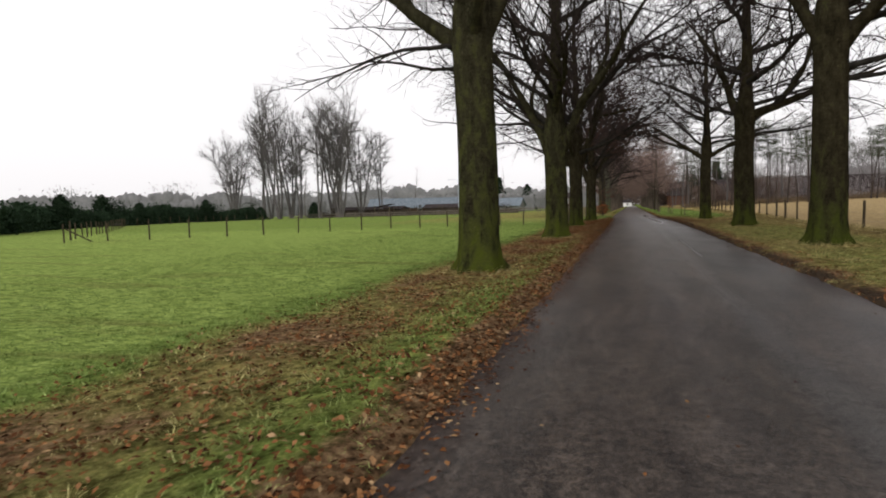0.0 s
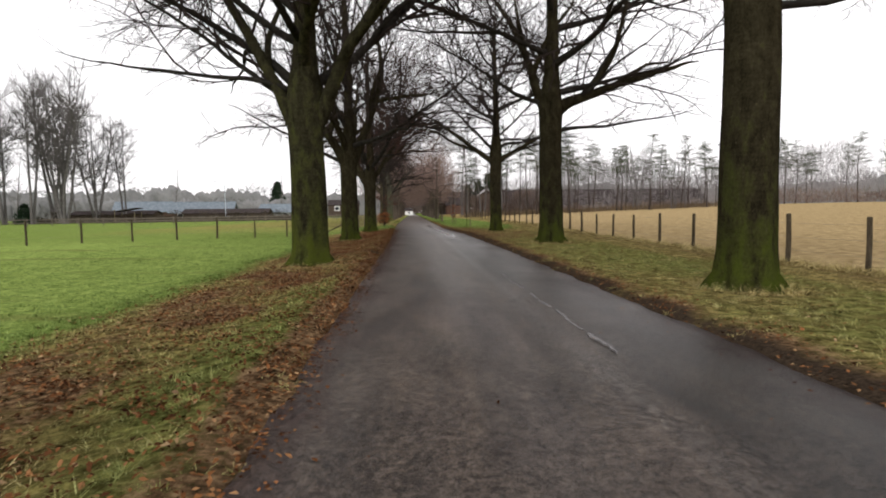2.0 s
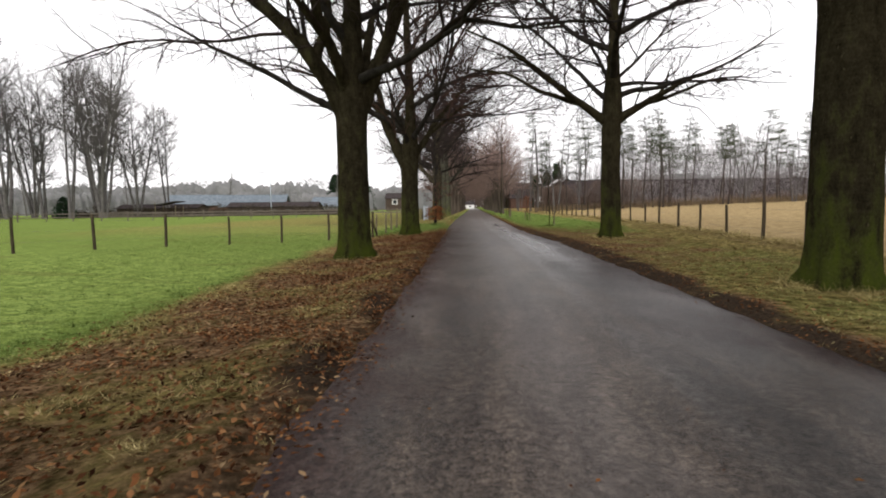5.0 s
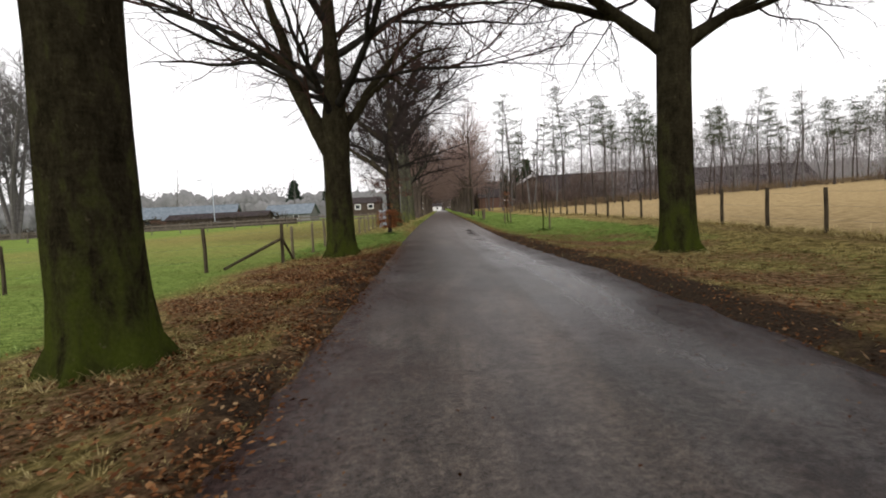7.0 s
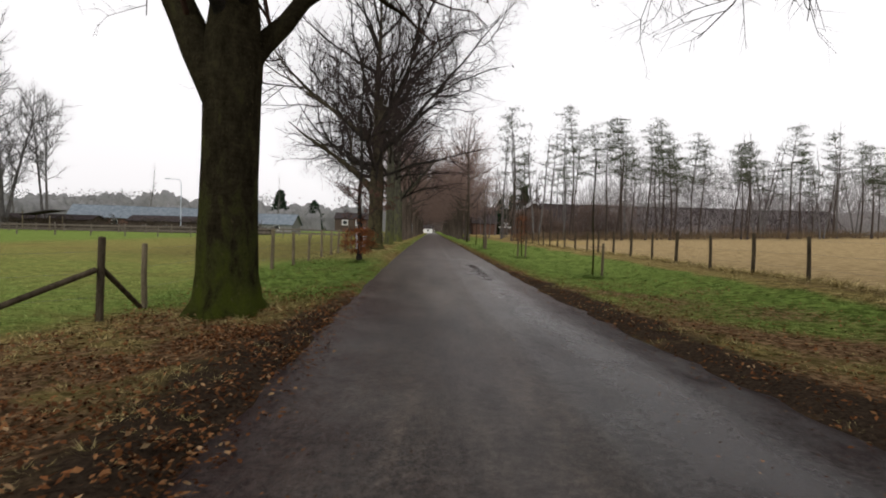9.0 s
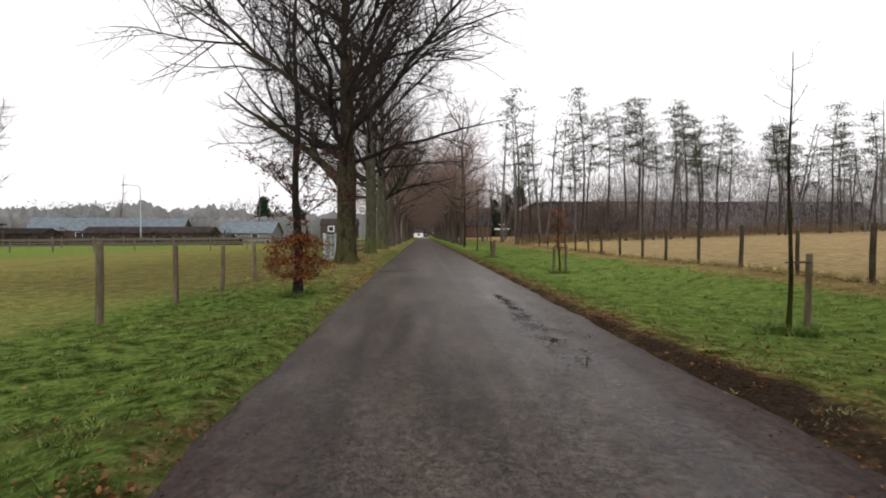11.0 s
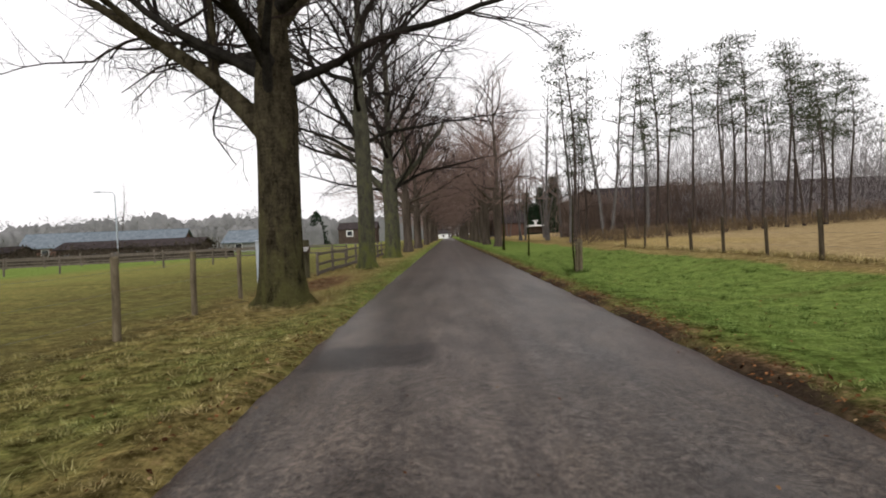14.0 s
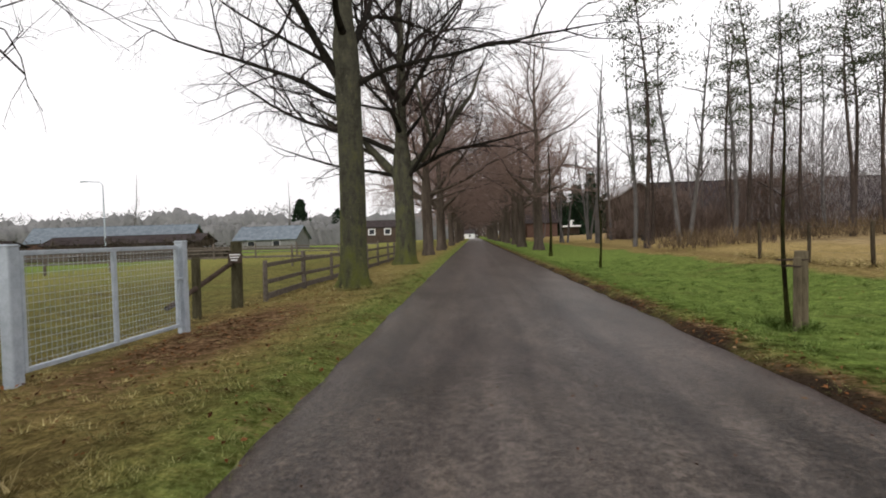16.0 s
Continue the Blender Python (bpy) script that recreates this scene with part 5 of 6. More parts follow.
def thicket(name, line, depth, height, count, blade, mat, label, category, seed, base=0.0, mass=0.0):
    """Woods, hedge or scrub seen only from afar: a lumpy mass of fine twigs or leaves along a line."""
    rng = np.random.default_rng(seed)
    pts = np.array(line, float)
    seg = np.linalg.norm(np.diff(pts, axis=0), axis=1)
    cum = np.concatenate([[0], np.cumsum(seg)])
    u = rng.uniform(0, cum[-1], count)
    x, y = np.interp(u, cum, pts[:, 0]), np.interp(u, cum, pts[:, 1])
    lump = 0.62 + 0.22 * np.sin(u / height * 2.1 + seed) + 0.16 * np.sin(u / height * 4.7 + 2 * seed) + 0.08 * np.sin(u / height * 11.0)
    z = height * lump * rng.uniform(0, 1, count) ** 0.7
    x, y = x + rng.normal(0, depth, count) * 0.5, y + rng.normal(0, depth, count) * 0.5
    c = np.stack([x, y, ground_z(x, y) + base + z], -1)
    d = rng.normal(0, 1, (count, 3)) + np.array([0, 0, 0.9 * (blade[1] > 2 * blade[0]) + 2.0 * (blade[1] > 12 * blade[0])])
    d /= np.linalg.norm(d, axis=1, keepdims=True)
    w = np.cross(d, rng.normal(0, 1, (count, 3)))
    w /= np.linalg.norm(w, axis=1, keepdims=True)
    k = rng.uniform(0.6, 1.4, (count, 1))
    V = np.stack([c - w * blade[0] * k, c + w * blade[0] * k, c + d * blade[1] * k], 1).reshape(-1, 3)
    F, T = np.arange(3 * count).reshape(count, 3), ()
    if mass:
        # the dense inside of the woods: a rough, crown by crown uneven bank
        n, m = int(cum[-1] / (height * 0.06)), 7
        uu = np.linspace(0, cum[-1], n)
        hx, hy = np.interp(uu, cum, pts[:, 0]), np.interp(uu, cum, pts[:, 1])
        tx, ty = np.gradient(hx), np.gradient(hy)
        tl = np.hypot(tx, ty) + 1e-9
        drift = uu / height + 0.35 * np.sin(uu / height * 0.9 + seed)
        crown = np.abs(np.sin(drift * 2.2)) ** 0.45 * 0.22 * (1 + 0.5 * np.sin(drift * 0.83 + seed)) + 0.20 * np.sin(uu / height * 0.4 + seed) ** 2 + 0.58
        hh = height * mass * crown * rng.uniform(0.95, 1.04, n)
        pr = np.linspace(0, np.pi, m)
        off = -np.cos(pr)[None, :] * depth * 0.45 * rng.uniform(0.7, 1.2, (n, m))
        zz = (np.sin(pr) ** 0.6)[None, :] * hh[:, None] * rng.uniform(0.88, 1.06, (n, m))
        X, Y = hx[:, None] + off * (ty / tl)[:, None], hy[:, None] - off * (tx / tl)[:, None]
        H = np.stack([X, Y, ground_z(X, Y) - 0.2 + zz], -1).reshape(-1, 3)
        i = (np.arange(n - 1)[:, None] * m + np.arange(m - 1)[None, :]).ravel() + len(V)
        T = np.concatenate([np.stack([i, i + 1, i + m + 1], -1), np.stack([i, i + m + 1, i + m], -1)])
        V = np.concatenate([V, H])
    return tagged(new(name, quick_mesh(name, V, F, mat, False, T)), label, category, kind="stuff")


# woods on the horizon: pale grey, with the haze of distance in the base colour
M_WOOD_HAZE = grain_mat("distant_twigs_hazy", (0.15, 0.15, 0.148), (0.23, 0.228, 0.225), 0.12, 0.95, 0, island=0.2, world_space=True)
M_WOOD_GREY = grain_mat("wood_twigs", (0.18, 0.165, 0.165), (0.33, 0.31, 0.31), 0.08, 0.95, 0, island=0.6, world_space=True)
M_WOOD_BROWN = grain_mat("brown_twigs", (0.095, 0.07, 0.058), (0.20, 0.15, 0.125), 0.08, 0.95, 0, island=0.6, world_space=True)
M_SCRUB = grain_mat("dry_scrub", (0.07, 0.05, 0.032), (0.20, 0.145, 0.085), 0.3, 0.95, 0, island=0.6, world_space=True)
thicket("far_woods", [(-420, 150), (-300, 210), (-180, 290), (-60, 330), (-12, 345)], 12, 19, 24000, (0.16, 1.5), M_WOOD_HAZE, "haze-grey leafless woods along the horizon", "woods", 61, mass=0.86)
thicket("far_woods", [(-330, 70), (-200, 160), (-110, 235), (-45, 265)], 8, 11, 20000, (0.12, 1.0), M_WOOD_HAZE, "low haze-grey leafless woods beyond the pastures", "woods", 62, mass=0.84)
thicket("far_woods", [(9, 232), (30, 228), (70, 208), (140, 175), (260, 140)], 9, 17, 22000, (0.09, 2.0), M_WOOD_HAZE, "haze-grey leafless woods behind the barn", "woods", 63, mass=0.55)
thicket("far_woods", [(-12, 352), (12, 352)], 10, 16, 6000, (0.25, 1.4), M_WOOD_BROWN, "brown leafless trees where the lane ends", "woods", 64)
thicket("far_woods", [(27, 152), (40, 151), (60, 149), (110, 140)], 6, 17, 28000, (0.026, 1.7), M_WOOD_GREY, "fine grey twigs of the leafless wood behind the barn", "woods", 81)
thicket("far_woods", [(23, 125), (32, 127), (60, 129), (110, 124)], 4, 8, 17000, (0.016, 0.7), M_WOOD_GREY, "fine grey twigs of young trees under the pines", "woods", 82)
thicket("wood_scrub", [(7.5, 218), (16, 220), (26, 217), (40, 214)], 2.5, 8.0, 9000, (0.12, 0.8), M_WOOD_BROWN, "brown leafless scrub behind the conifers", "scrub", 83)
thicket("wood_scrub", [(15, 137), (17, 139), (22, 140), (27, 145)], 1.6, 2.4, 5000, (0.07, 0.7), M_WOOD_BROWN, "brown leafless scrub beside the shed", "scrub", 65)
thicket("wood_scrub", [(70, 122), (95, 118), (150, 104)], 4, 3.5, 9000, (0.05, 0.7), M_WOOD_BROWN, "brown leafless scrub at the field edge", "scrub", 66)
thicket("wood_scrub", [(22, 132), (30, 130), (44, 131), (66, 132)], 1.2, 1.9, 9000, (0.035, 0.6), M_WOOD_BROWN, "brown leafless bushes in front of the barn", "scrub", 68)
thicket("wood_scrub", [(12, 126), (18, 127), (24, 129), (31, 131)], 2.4, 6.0, 15000, (0.022, 0.8), M_WOOD_BROWN, "tangled brown scrub and young trees by the barn end", "scrub", 84)
thicket("dry_reeds", [(9.0, 107), (14, 110), (24, 112), (40, 116), (74, 122)], 1.2, 1.0, 12000, (0.02, 0.45), M_SCRUB, "tall dry brown grass and brambles along the wood", "scrub", 67)


# ---- evergreens ----
def conifer_mesh(seed, h, r, count):
    """A dense evergreen, pointed and ragged, of many small sprays."""
    rng = np.random.default_rng(seed)
    f = rng.uniform(0, 1, count) ** 1.3
    a = rng.uniform(0, 2 * np.pi, count)
    rad = r * (1 - f) ** 0.55 * (0.8 + 0.2 * np.sin(a * 5 + f * 20)) * rng.uniform(0.55, 1.08, count)
    c = np.stack([np.cos(a) * rad, np.sin(a) * rad, 0.15 + f * (h - 0.2)], -1)
    V, F = leaf_cards(rng, c, 0.085 * h ** 0.8, 0.03 * h)
    return quick_mesh("foliage", V, F, M_CONIFER)


def conifer(x, y, seed, h, r, count, label, group):
    t = thing("conifer", x, y, gz(x, y), label, "tree", group)
    part("foliage", conifer_mesh(seed, h, r, count), None, t)
    st = Tubes()
    st.add([(0, 0, -0.1), (0, 0, h * 0.5), (0, 0, h * 0.9)], [0.03 * h, 0.02 * h, 0.006 * h], 6)
    part("trunk", st.mesh("trunk", M_PINE_BARK), None, t)
    return t


HEDGE = "dark green conifer in a hedge beyond the pasture"
hk = [conifer(-84, 62, 71, 5.2, 2.6, 1300, HEDGE, "hedge conifers"), conifer(-90, 82, 72, 4.2, 2.8, 1200, HEDGE, "hedge conifers")]
for k, (xx, yy, sc) in enumerate([(-66, 38, 0.9), (-72, 46, 0.7), (-90, 74, 1.05), (-93, 90, 0.8), (-94, 104, 0.95), (-88, 116, 0.75), (-80, 128, 0.8)]):
    o = copy_thing(hk[k % 2], pose(xx, yy, gz(xx, yy), 0, 0, 50 * k))
    o.scale = (sc * 1.1, sc * 1.1, sc)
M_SHRUB = grain_mat("dark_shrub", (0.030, 0.026, 0.020), (0.085, 0.070, 0.052), 0.4, 0.95, 0, island=0.5, world_space=True)
thicket("shrub_row", [(-27, 137), (-50, 139), (-84, 134)], 1.8, 2.6, 7000, (0.06, 0.4), M_SHRUB, "low dark leafless shrubs in front of the stables", "shrubs", 86, mass=0.6)
thicket("hedge", [(-60, 32), (-84, 58), (-95, 100), (-90, 116)], 2.2, 4.6, 22000, (0.16, 0.30), M_CONIFER, "long dark green hedge beyond the pasture", "hedge", 71, mass=0.85)
conifer(-66.9, 288.4, 73, 16.8, 5.0, 2600, "tall pointed dark fir beyond the houses", "far conifers")
for k, (xx, yy, hh, rr) in enumerate([(28.0, 213, 14.0, 2.8), (24.2, 211, 11.6, 2.6), (20.6, 212, 10.4, 2.4), (26.3, 209, 8.0, 2.6), (22.3, 210, 7.6, 2.4), (31.0, 211, 9.0, 2.6)]):
    conifer(xx, yy, 75 + k, hh, rr, 1100, "slim dull green conifer behind the roofed stand", "wood conifers")
conifer(-50, 280, 74, 12.5, 4.6, 2000, "broad dark evergreen beyond the houses", "far conifers")


# ---- buildings ----
def gable_house(name, x, y, turn, w, d, eave, ridge, wall_mat, roof_mat, label, overhang=0.5, windows=(), z=None, frame_w=0.1, category="house"):
    """A house with a saddle roof, ridge along its width; windows: (x along the front, z, width, height)."""
    h = thing(name, x, y, gz(x, y) if z is None else z, label, category, turn=turn)
    bm = bmesh.new()
    prof = [(-d / 2, -0.3), (d / 2, -0.3), (d / 2, eave), (0, ridge - 0.12), (-d / 2, eave)]
    ends = [[bm.verts.new((sx * w / 2, py, pz)) for py, pz in prof] for sx in (-1, 1)]
    bm.faces.new(ends[0])
    bm.faces.new(ends[1][::-1])
    for k in range(5):
        bm.faces.new((ends[0][k], ends[1][k], ends[1][(k + 1) % 5], ends[0][(k + 1) % 5]))
    bmesh.ops.recalc_face_normals(bm, faces=bm.faces)
    part("wall", bm, wall_mat, h)
    slope = math.hypot(d / 2, ridge - eave)
    ang = math.atan2(ridge - eave, d / 2)
    for s in (-1, 1):
        ln = slope + overhang
        rb = bm_box(w + 2 * overhang, ln, 0.16, (0, 0, 0), 0.02)
        m = Matrix.Translation((0, s * (d / 2 + overhang * math.cos(ang)) / 2, (ridge + eave - overhang * math.sin(ang)) / 2)) @ Matrix.Rotation(-s * ang, 4, 'X')
        bmesh.ops.transform(rb, matrix=m, verts=rb.verts)
        part("roof", rb, roof_mat, h)
    part("ridge_cap", bm_box(w + 2 * overhang, 0.3, 0.12, (0, 0, ridge + 0.05), 0.03), roof_mat, h)
    for wx, wz, ww, wh in windows:
        fw, fy = frame_w, -d / 2 - 0.03
        fr = part("window", bm_join(bm_box(ww + 2 * fw, 0.12, fw, (wx, fy, wz + (wh + fw) / 2), 0.01), bm_box(ww + 2 * fw, 0.12, fw, (wx, fy, wz - (wh + fw) / 2), 0.01),
                                   bm_box(fw, 0.12, wh, (wx - (ww + fw) / 2, fy, wz), 0.01), bm_box(fw, 0.12, wh, (wx + (ww + fw) / 2, fy, wz), 0.01)), M_WHITE, h, "white window frame")
        part("pane", bm_box(ww, 0.04, wh, (wx, -d / 2 - 0.02, wz), 0), M_GLASS_DARK, fr)
    return h


barn = gable_house("barn", 43.5, 139, 0, 49, 9.5, 2.3, 5.9, M_BOARD, M_ROOF_DARK, "long low barn with a dark roof behind the pines", 0.8, z=0.45, category="barn")
for k in range(17):
    part("wall_post", bm_box(0.22, 0.22, 2.3, (-22 + k * 2.75, -5.2, 1.1), 0.02), M_STAKE, barn, "pale post of the open front")
    if k % 3 != 1:
        part("wall_panel", bm_box(2.2, 0.1, 1.5, (-20.6 + k * 2.75, -5.0, 0.7), 0.01), M_RAIL if k % 2 else M_BOARD, barn)
gable_house("shed", 17.6, 143.0, 90, 6.0, 4.3, 4.6, 6.0, M_BOARD, M_ROOF_PALE, "narrow dark wooden shed with a pale roof", 0.3, z=0.7, category="shed")
gable_house("barn", 15.8, 214, 0, 7, 9, 3.6, 8.4, M_BRICK, M_ROOF_DARK, "dark-roofed brick barn beyond the lane trees", 0.5, category="barn")
gable_house("house", -65, 186, 8, 18, 9, 2.4, 5.6, M_BRICK, M_ROOF_BLUE, "low brick house with a blue-grey slate roof", 0.5, [(-6, 1.3, 1.4, 1.2), (-2, 1.3, 1.4, 1.2), (4, 1.3, 1.8, 1.2)])
gable_house("house", -43, 194, -4, 13, 8, 2.2, 4.8, M_GREY_WALL, M_ROOF_BLUE, "low grey house with a blue-grey slate roof", 0.5, [(-3, 1.2, 1.4, 1.1), (2.5, 1.2, 1.4, 1.1)])
gable_house("house", -88, 196, 12, 16, 8, 2.9, 6.0, M_BRICK, M_ROOF_BLUE, "low brick house with a slate roof and white gable", 0.5, [(-3, 1.6, 1.4, 1.3), (3, 1.6, 1.4, 1.3)])
gable_house("house", -31, 262, 0, 13, 8, 5.2, 7.4, M_BOARD, M_ROOF_DARK, "dark house with two white-framed upper windows", 0.4, [(-2.6, 3.6, 1.7, 1.5), (2.6, 3.6, 1.7, 1.5)], frame_w=0.3)
gable_house("stable", -46, 150, 3, 20, 5, 2.0, 2.9, M_BOARD, M_ROOF_DARK, "long low dark wooden stable", 0.4, category="stable")
gable_house("stable", -74, 152, -3, 20, 5, 1.9, 2.7, M_BOARD, M_ROOF_DARK, "long low dark wooden stable", 0.4, category="stable")
gable_house("house", -2.0, 338, 0, 4.6, 6, 2.4, 4.0, M_WHITE, M_ROOF_DARK, "small white house where the lane ends", 0.3, [(0, 1.3, 1.0, 1.0)])

# roofed garden stand with a white board and a small finial
stand = thing("roofed_stand", 21.0, 201.0, gz(21, 201), "dark wooden stand under a flat white roof board", "shelter")
part("roof_board", bm_box(3.8, 2.2, 0.35, (0, 0, 2.1), 0.04), M_WHITE, stand, "white roof board")
part("finial", bm_join(bm_box(0.5, 0.4, 1.0, (0, 0, 2.75), 0.05), bm_box(1.3, 0.3, 0.22, (0, 0, 3.3), 0.05)), M_WHITE, stand, "white finial")
for sx in (-1.6, 1.6):
    part("leg", bm_box(0.2, 0.2, 2.0, (sx, 0, 0.95), 0.02), M_BOARD, stand)
part("back_board", bm_box(3.2, 0.12, 1.4, (0, 0.5, 1.1), 0.02), M_BOARD, stand)


def street_lamp(x, y, h):
    s = thing("street_lamp", x, y, gz(x, y), "tall grey street lamp with a long arm", "street lamp")
    t = Tubes()
    t.add([(0, 0, 0), (0, 0, h * 0.6), (0, 0, h - 0.4), (-0.3, 0, h), (-2.0, 0, h + 0.12)], [0.11, 0.085, 0.06, 0.05, 0.045], 8)
    part("pole", t.mesh("pole", M_GALV), None, s)
    part("lamp_head", bm_box(0.9, 0.28, 0.14, (-2.3, 0, h + 0.12), 0.04), M_GALV, s)
    return s


street_lamp(-44.0, 142.0, 9.2)
for k, (xx, yy, hh) in enumerate([(-110, 170, 22), (-98, 176, 20), (-125, 172, 23), (-140, 180, 21), (-52, 230, 17), (-84, 210, 18)]):
    if k == 0:
        pop = slim_tree(xx, yy, 81, hh, 0.22, "tall narrow leafless poplar far off", "poplars", stems=1, spread=2.6, n=30, first=0.12, thick=2.6, dense=1.3)
    else:
        copy_thing(pop, pose(xx, yy, gz(xx, yy) - 0.1, 0, 0, 60 * k))

# ---- repairs and marks on the road ----
def flat_patch(name, outline, z, mat, label, category):
    bm = bmesh.new()
    vs = [bm.verts.new((px, py, z)) for px, py in outline]
    f = bm.faces.new(vs)
    ex = bmesh.ops.extrude_face_region(bm, geom=[f])
    bmesh.ops.translate(bm, verts=[v for v in ex["geom"] if isinstance(v, bmesh.types.BMVert)], vec=(0, 0, -0.02))
    bmesh.ops.recalc_face_normals(bm, faces=bm.faces)
    me = bpy.data.meshes.new(name)
    bm.to_mesh(me)
    bm.free()
    me.materials.append(mat)
    return tagged(new(name, me), label, category, kind="structure")


M_CRACK = grain_mat("pale_filler", (0.07, 0.066, 0.066), (0.26, 0.25, 0.25), 14.0, 0.8, 0.3, 0.004, world_space=True)
rng = np.random.default_rng(9)
for y0, y1 in ((15.0, 15.9), (16.05, 17.3), (17.6, 18.2), (18.35, 18.9), (19.6, 19.9), (20.1, 20.6), (21.2, 21.5), (21.7, 21.9)):
    ys = np.linspace(y0, y1, 14)
    mid = 1.66 + 0.015 * np.sin(ys * 3) + rng.normal(0, 0.014, 14)
    wd = 0.007 + 0.024 * rng.uniform(0.2, 1, 14) * np.sin(np.linspace(0.15, 3.0, 14))
    flat_patch("filler_streak", list(zip(mid - wd, ys)) + list(zip((mid + wd)[::-1], ys[::-1])), 0.043, M_CRACK, "pale filled crack along the lane", "road mark")


# ---- grass and fallen leaves ----
def scatter(rng, n, x_of, y0, y1):
    y = rng.uniform(y0, y1, n)
    return x_of(rng.uniform(0, 1, n), y), y


def grass(name, rng, x, y, per, h0, h1, width, label, clump=0.05):
    """Hummocks at the given places, each of many blades that arch outwards from its middle."""
    n = len(x)
    m = n * per
    th = np.repeat(rng.uniform(0.5, 1.5, n), per)
    wide = np.repeat(rng.uniform(0.6, 1.4, n), per) * clump
    a, rr = rng.uniform(0, 2 * np.pi, m), np.abs(rng.normal(0, 1, m))
    x, y = np.repeat(x, per) + np.cos(a) * rr * wide, np.repeat(y, per) + np.sin(a) * rr * wide
    z = ground_z(x, y) - 0.01
    zc, _ = zones(x, y)
    h = (rng.uniform(h0, h1, m) * th * np.exp(-(rr / 1.6) ** 2) + h0 * 0.3) * (1 - 0.62 * np.clip(zc[:, 1] * 1.4, 0, 1))
    lean = rng.uniform(0.5, 1.9, m) * h * (1 + 1.2 * np.clip(zc[:, 1], 0, 1))
    w = width * rng.uniform(0.6, 1.3, m)
    la = a + rng.normal(0, 0.7, m)
    base = np.stack([x, y, z], -1)
    side = np.stack([-np.sin(la) * w, np.cos(la) * w, 0 * a], -1)
    tip = base + np.stack([np.cos(la) * lean, np.sin(la) * lean, h], -1)
    V = np.stack([base - side, base + side, tip], 1).reshape(-1, 3)
    me = quick_mesh(name, V, np.arange(3 * m).reshape(m, 3), M_GRASS)
    colour_layer(me, "zone", np.repeat(zc, 3, 0))
    return tagged(new(name, me), label, "grass", kind="stuff")


rng = np.random.default_rng(77)
gx, gy = scatter(rng, 7400, lambda u, y: left_edge(y) + 0.07 - 4.7 * u ** 1.2, -1, 104)
zc, mud = zones(gx, gy)
keep = rng.uniform(0, 1, len(gx)) > np.clip(zc[:, 1] * 0.45 + mud * 0.5, 0, 0.9)
grass("verge_grass", rng, gx[keep], gy[keep], 44, 0.030, 0.080, 0.0035, "tufted winter grass on the verge under the trees", 0.125)
gx, gy = scatter(rng, 7600, lambda u, y: right_edge(y) - 0.07 + 6.7 * u ** 1.25, 2, 106)
zc, mud = zones(gx, gy)
keep = rng.uniform(0, 1, len(gx)) > np.clip(zc[:, 1] * 0.72 + mud * 0.6, 0, 0.92)
grass("verge_grass", rng, gx[keep], gy[keep], 44, 0.030, 0.080, 0.0035, "tufted winter grass on the verge by the stubble field", 0.125)
gx, gy = scatter(rng, 13000, lambda u, y: left_edge(y) - 3.2 - 10 * u ** 1.5, 0, 60)
grass("pasture_grass", rng, gx, gy, 7, 0.03, 0.06, 0.007, "short green pasture grass", 0.2)
gx, gy = scatter(rng, 4200, lambda u, y: 9.45 + (u - 0.5) * 0.9, 8, 100)
grass("fence_grass", rng, gx, gy, 8, 0.12, 0.34, 0.007, "long dry grass along the foot of the fence")
tx, ty = [], []
for bx, by in ((-3.38, 12.4), (-3.36, 26.5), (-3.76, 40.9), (-3.6, 54.2), (-3.96, 81.6), (-4.05, 95.3), (5.5, 19.1), (5.85, 34.0), (5.6, 48.4), (4.9, 62.3), (4.55, 74.0), (3.78, 87.0), (-3.17, 67.5)):
    aa = rng.uniform(0, 2 * np.pi, 260)
    rr = rng.uniform(0.5, 0.95, 260) if abs(bx) > 5.2 or (bx < 0 and bx != -3.17) else rng.uniform(0.05, 0.4, 260)
    tx.append(bx + np.cos(aa) * rr)
    ty.append(by + np.sin(aa) * rr)
grass("tree_foot_grass", rng, np.concatenate(tx), np.concatenate(ty), 8, 0.05, 0.17, 0.005, "long grass round the feet of the trees")


def fallen_leaves(name, rng, x, y, size, label, lift=0.012, mat=M_LEAF):
    n = len(x)
    on_road = (x > left_edge(y) - 0.02) & (x < right_edge(y) + 0.02)
    z = np.maximum(ground_z(x, y), np.where(on_road, 0.012, -1)) + lift + rng.uniform(0, 1, n) ** 2 * 0.06 * ~on_road
    a = rng.uniform(0, 2 * np.pi, n)
    tl = rng.normal(0, 0.35, (n, 2)) * np.where(on_road, 0.35, 1.0)[:, None]
    u = np.stack([np.cos(a), np.sin(a), tl[:, 0]], -1)
    w = np.stack([-np.sin(a), np.cos(a), tl[:, 1]], -1)
    s = size * rng.uniform(0.6, 1.35, (n, 1))
    c = np.stack([x, y, z], -1)
    up = np.array([0, 0, 1.0])
    V = np.stack([c - u * s, c + w * s * 0.55 + up * s * 0.25, c + u * s + up * s * 0.1, c - w * s * 0.55 + up * s * 0.22], 1).reshape(-1, 3)
    me = quick_mesh(name, V, np.arange(4 * n).reshape(n, 4), mat)
    return tagged(new(name, me), label, "leaves", kind="stuff")


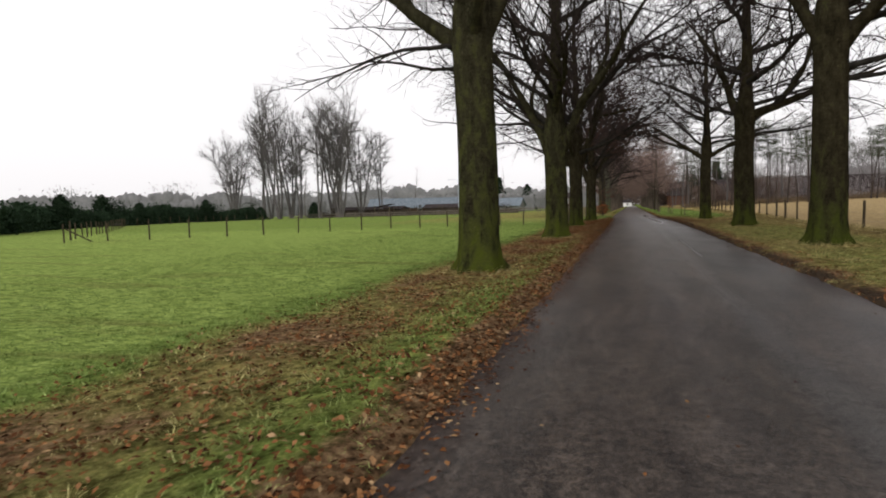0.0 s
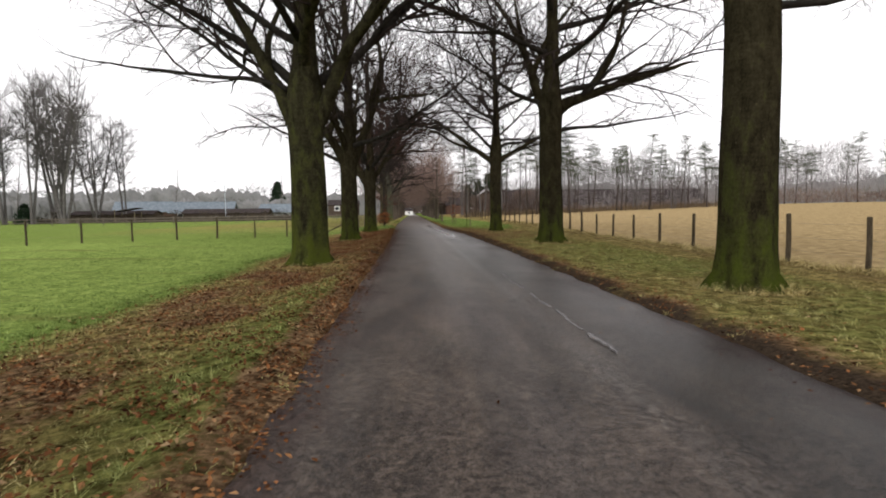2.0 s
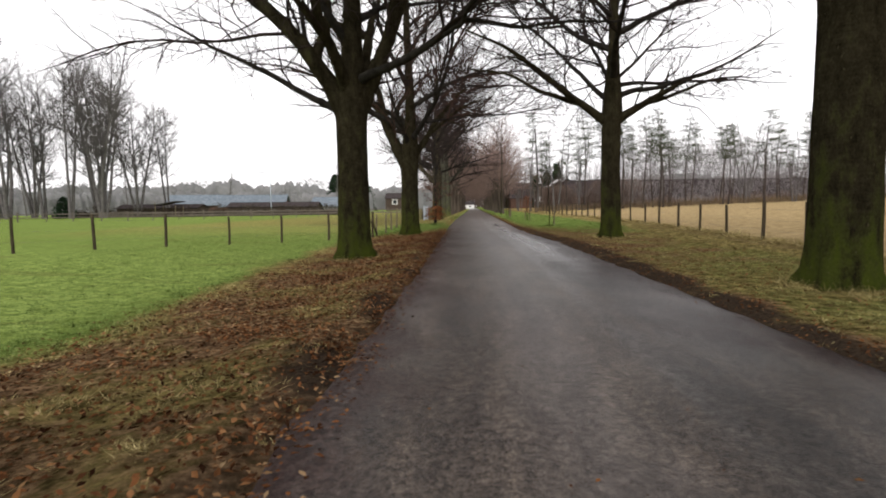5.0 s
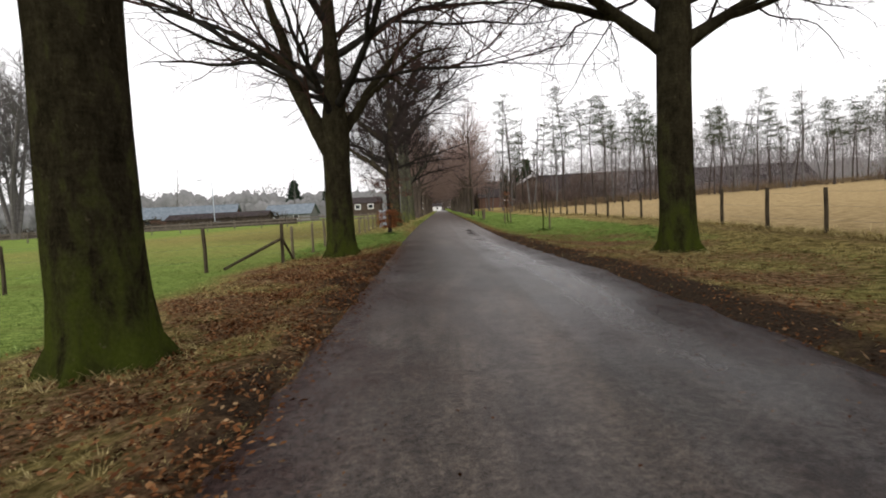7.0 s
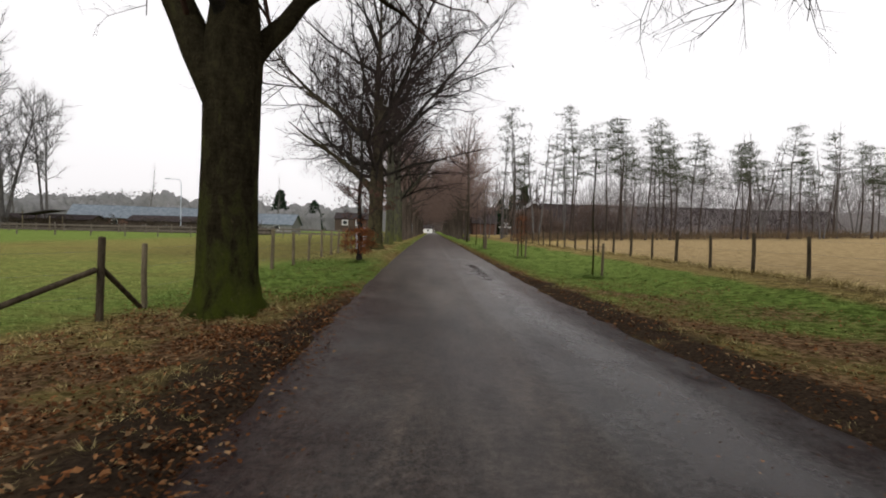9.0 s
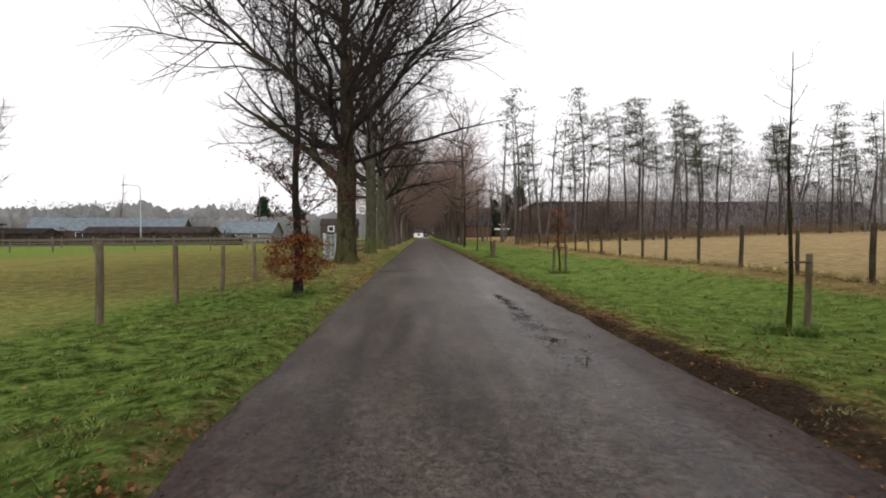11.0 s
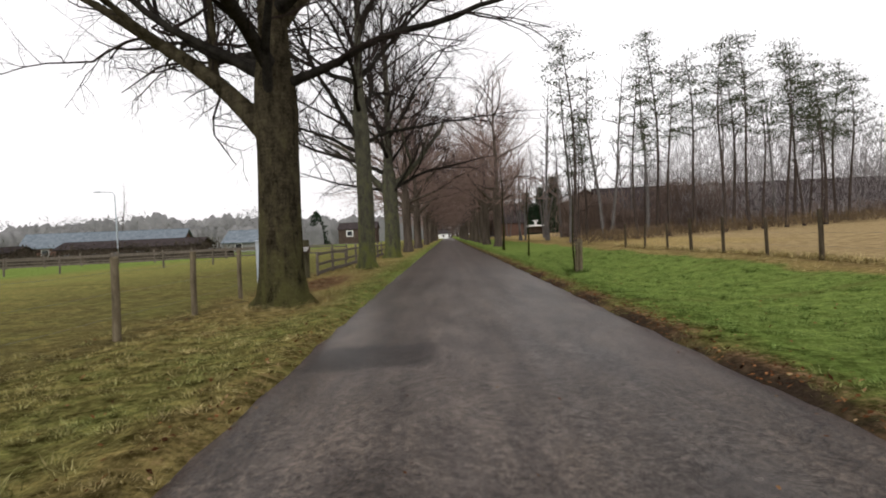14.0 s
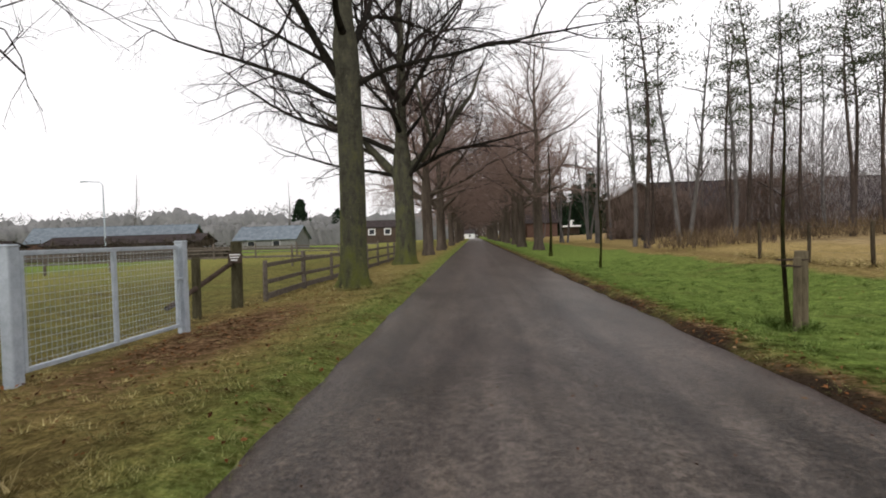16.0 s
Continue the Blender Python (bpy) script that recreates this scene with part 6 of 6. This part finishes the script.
for n, y0, y1 in ((250000, -1, 58), (45000, 58, 100)):
    gx, gy = scatter(rng, n, lambda u, y: left_edge(y) + 0.5 - 4.9 * u ** 1.1, y0, y1)
    zc, mud = zones(gx, gy)
    clump = 0.75 + 0.7 * wob(gx, gy, 0.7, 8.0) + 0.3 * wob(gx, gy, 0.22, 3.0)
    floor = np.interp(gy, [0, 18, 26, 56, 60], [0.46, 0.40, 0.30, 0.30, 0.01]) * np.clip(0.55 + 0.7 * wob(gx, gy, 0.5, 4.0), 0, 1)
    chance = np.clip(np.maximum(zc[:, 1] * 0.8 * clump, floor), 0, 0.9)
    on_lane = np.interp(gy, [0, 18, 54, 60], [0.9, 0.8, 0.7, 0.08]) * np.clip(1.1 - (gx - left_edge(gy)) / 0.45, 0, 1) ** 2
    keep = rng.uniform(0, 1, len(gx)) < chance * np.where(gx > left_edge(gy) + 0.03, on_lane, np.clip(1.6 - (left_edge(gy) - gx) / 3.2, 0.1, 1))
    fallen_leaves("fallen_leaves", rng, gx[keep], gy[keep], 0.025, "brown and orange beech leaves lying on the verge")
gx, gy = scatter(rng, 150000, lambda u, y: right_edge(y) - 0.5 + 5.2 * u ** 1.25, 2, 100)
zc, mud = zones(gx, gy)
keep = rng.uniform(0, 1, len(gx)) < np.clip(zc[:, 1] * 0.6, 0.01, 0.9) * np.where(gx < right_edge(gy) - 0.03, np.interp(gy, [0, 36, 58, 64], [0.15, 0.4, 0.4, 0.1]) * np.clip(1.1 - (right_edge(gy) - gx) / 0.5, 0, 1), 1)
fallen_leaves("fallen_leaves", rng, gx[keep], gy[keep], 0.023, "brown beech leaves lying on the verge by the field")

gx, gy = scatter(rng, 420, lambda u, y: left_edge(y) + (right_edge(y) - left_edge(y)) * u, 0, 96)
fallen_leaves("strewn_leaves", rng, gx, gy, 0.017, "single leaves and bits of bark strewn over the lane", lift=0.03)
gx, gy = scatter(rng, 1500, lambda u, y: np.where(rng.uniform(0, 1, len(y)) < 0.6, right_edge(y) - 1.3 * u, left_edge(y) + 1.0 * u), 34, 58)
fallen_leaves("strewn_leaves", rng, gx, gy, 0.013, "dark crumbs and torn leaves along the dirty lane edges", lift=0.03)
# a drift of sodden leaves in a shallow rut
drift = np.random.default_rng(77)
gy = 59.5 + 7.6 * drift.uniform(0, 1, 1700) ** 0.85
near = smooth(67.5, 62.5, gy)
gx = 1.43 + 0.05 * wob(0 * gy, gy, 0.8, 2.0) + drift.normal(0, 1, 1700) * (0.035 + 0.09 * near) + (drift.uniform(0, 1, 1700) < 0.16 * near) * drift.uniform(0, 0.7, 1700)
keep = drift.uniform(0, 1, 1700) < np.clip(0.55 + 1.1 * wob(gx, gy, 0.3, 6.0), 0.08, 1) * smooth(59.4, 61.5, gy)
fallen_leaves("strewn_leaves", drift, gx[keep], gy[keep], 0.023, "drift of dark sodden leaves in a rut of the lane", lift=0.025, mat=M_SODDEN_LEAF)


# ---- smaller things ----
shelter = thing("field_shelter", -62.5, 134.5, gz(-62.5, 134.5), "open field shelter with a dark sloping roof on pale posts", "shelter")
part("roof", bm_box(5.0, 3.6, 0.14, (0, 0, 2.85), 0.02, Matrix.Rotation(radians(-9), 4, 'Y')), M_ROOF_DARK, shelter)
for sx, sy, h in ((-2.1, -1.5, 3.0), (2.1, -1.5, 2.4), (-2.1, 1.5, 3.0), (2.1, 1.5, 2.4)):
    part("post", bm_box(0.16, 0.16, h, (sx, sy, h / 2 - 0.05), 0.015), M_STAKE, shelter)
part("back_wall", bm_box(4.2, 0.08, 1.9, (0, 1.45, 1.0), 0.01), M_BOARD, shelter)

plate = thing("warning_plate", -5.98, 91.52, gz(-6.05, 91.7) + 1.05, "small dark plate with pale lines of writing on a corner post", "sign")
part("board", bm_box(0.34, 0.012, 0.24, (0, 0, 0.12), 0.004), M_BOARD, plate)
for k in range(3):
    part("writing_bar", bm_box(0.26 - 0.05 * k, 0.004, 0.028, (-0.01 * k, -0.009, 0.19 - 0.06 * k), 0.001), M_WHITE, plate, "pale line of writing")

# a dark low trough and bales by the far stables
M_BALE = grain_mat("wrapped_bale", (0.025, 0.027, 0.028), (0.07, 0.072, 0.075), 3.0, 0.5, 0.2, 0.02, spec=0.3)
for k in range(7):
    bx, by = -30 - 3.1 * k, 139 + 0.4 * (k % 3)
    bale = thing("wrapped_bale", bx, by, gz(bx, by), "round bale wrapped in dark plastic near the stables", "bale", "wrapped bales")
    t = Tubes()
    t.add([(-0.62, 0, 0.62), (-0.58, 0, 0.62), (0, 0, 0.62), (0.58, 0, 0.62), (0.62, 0, 0.62), (0.621, 0, 0.62)], [0.02, 0.58, 0.63, 0.58, 0.5, 0.02], 14)
    part("body", t.mesh("body", M_BALE), None, bale)
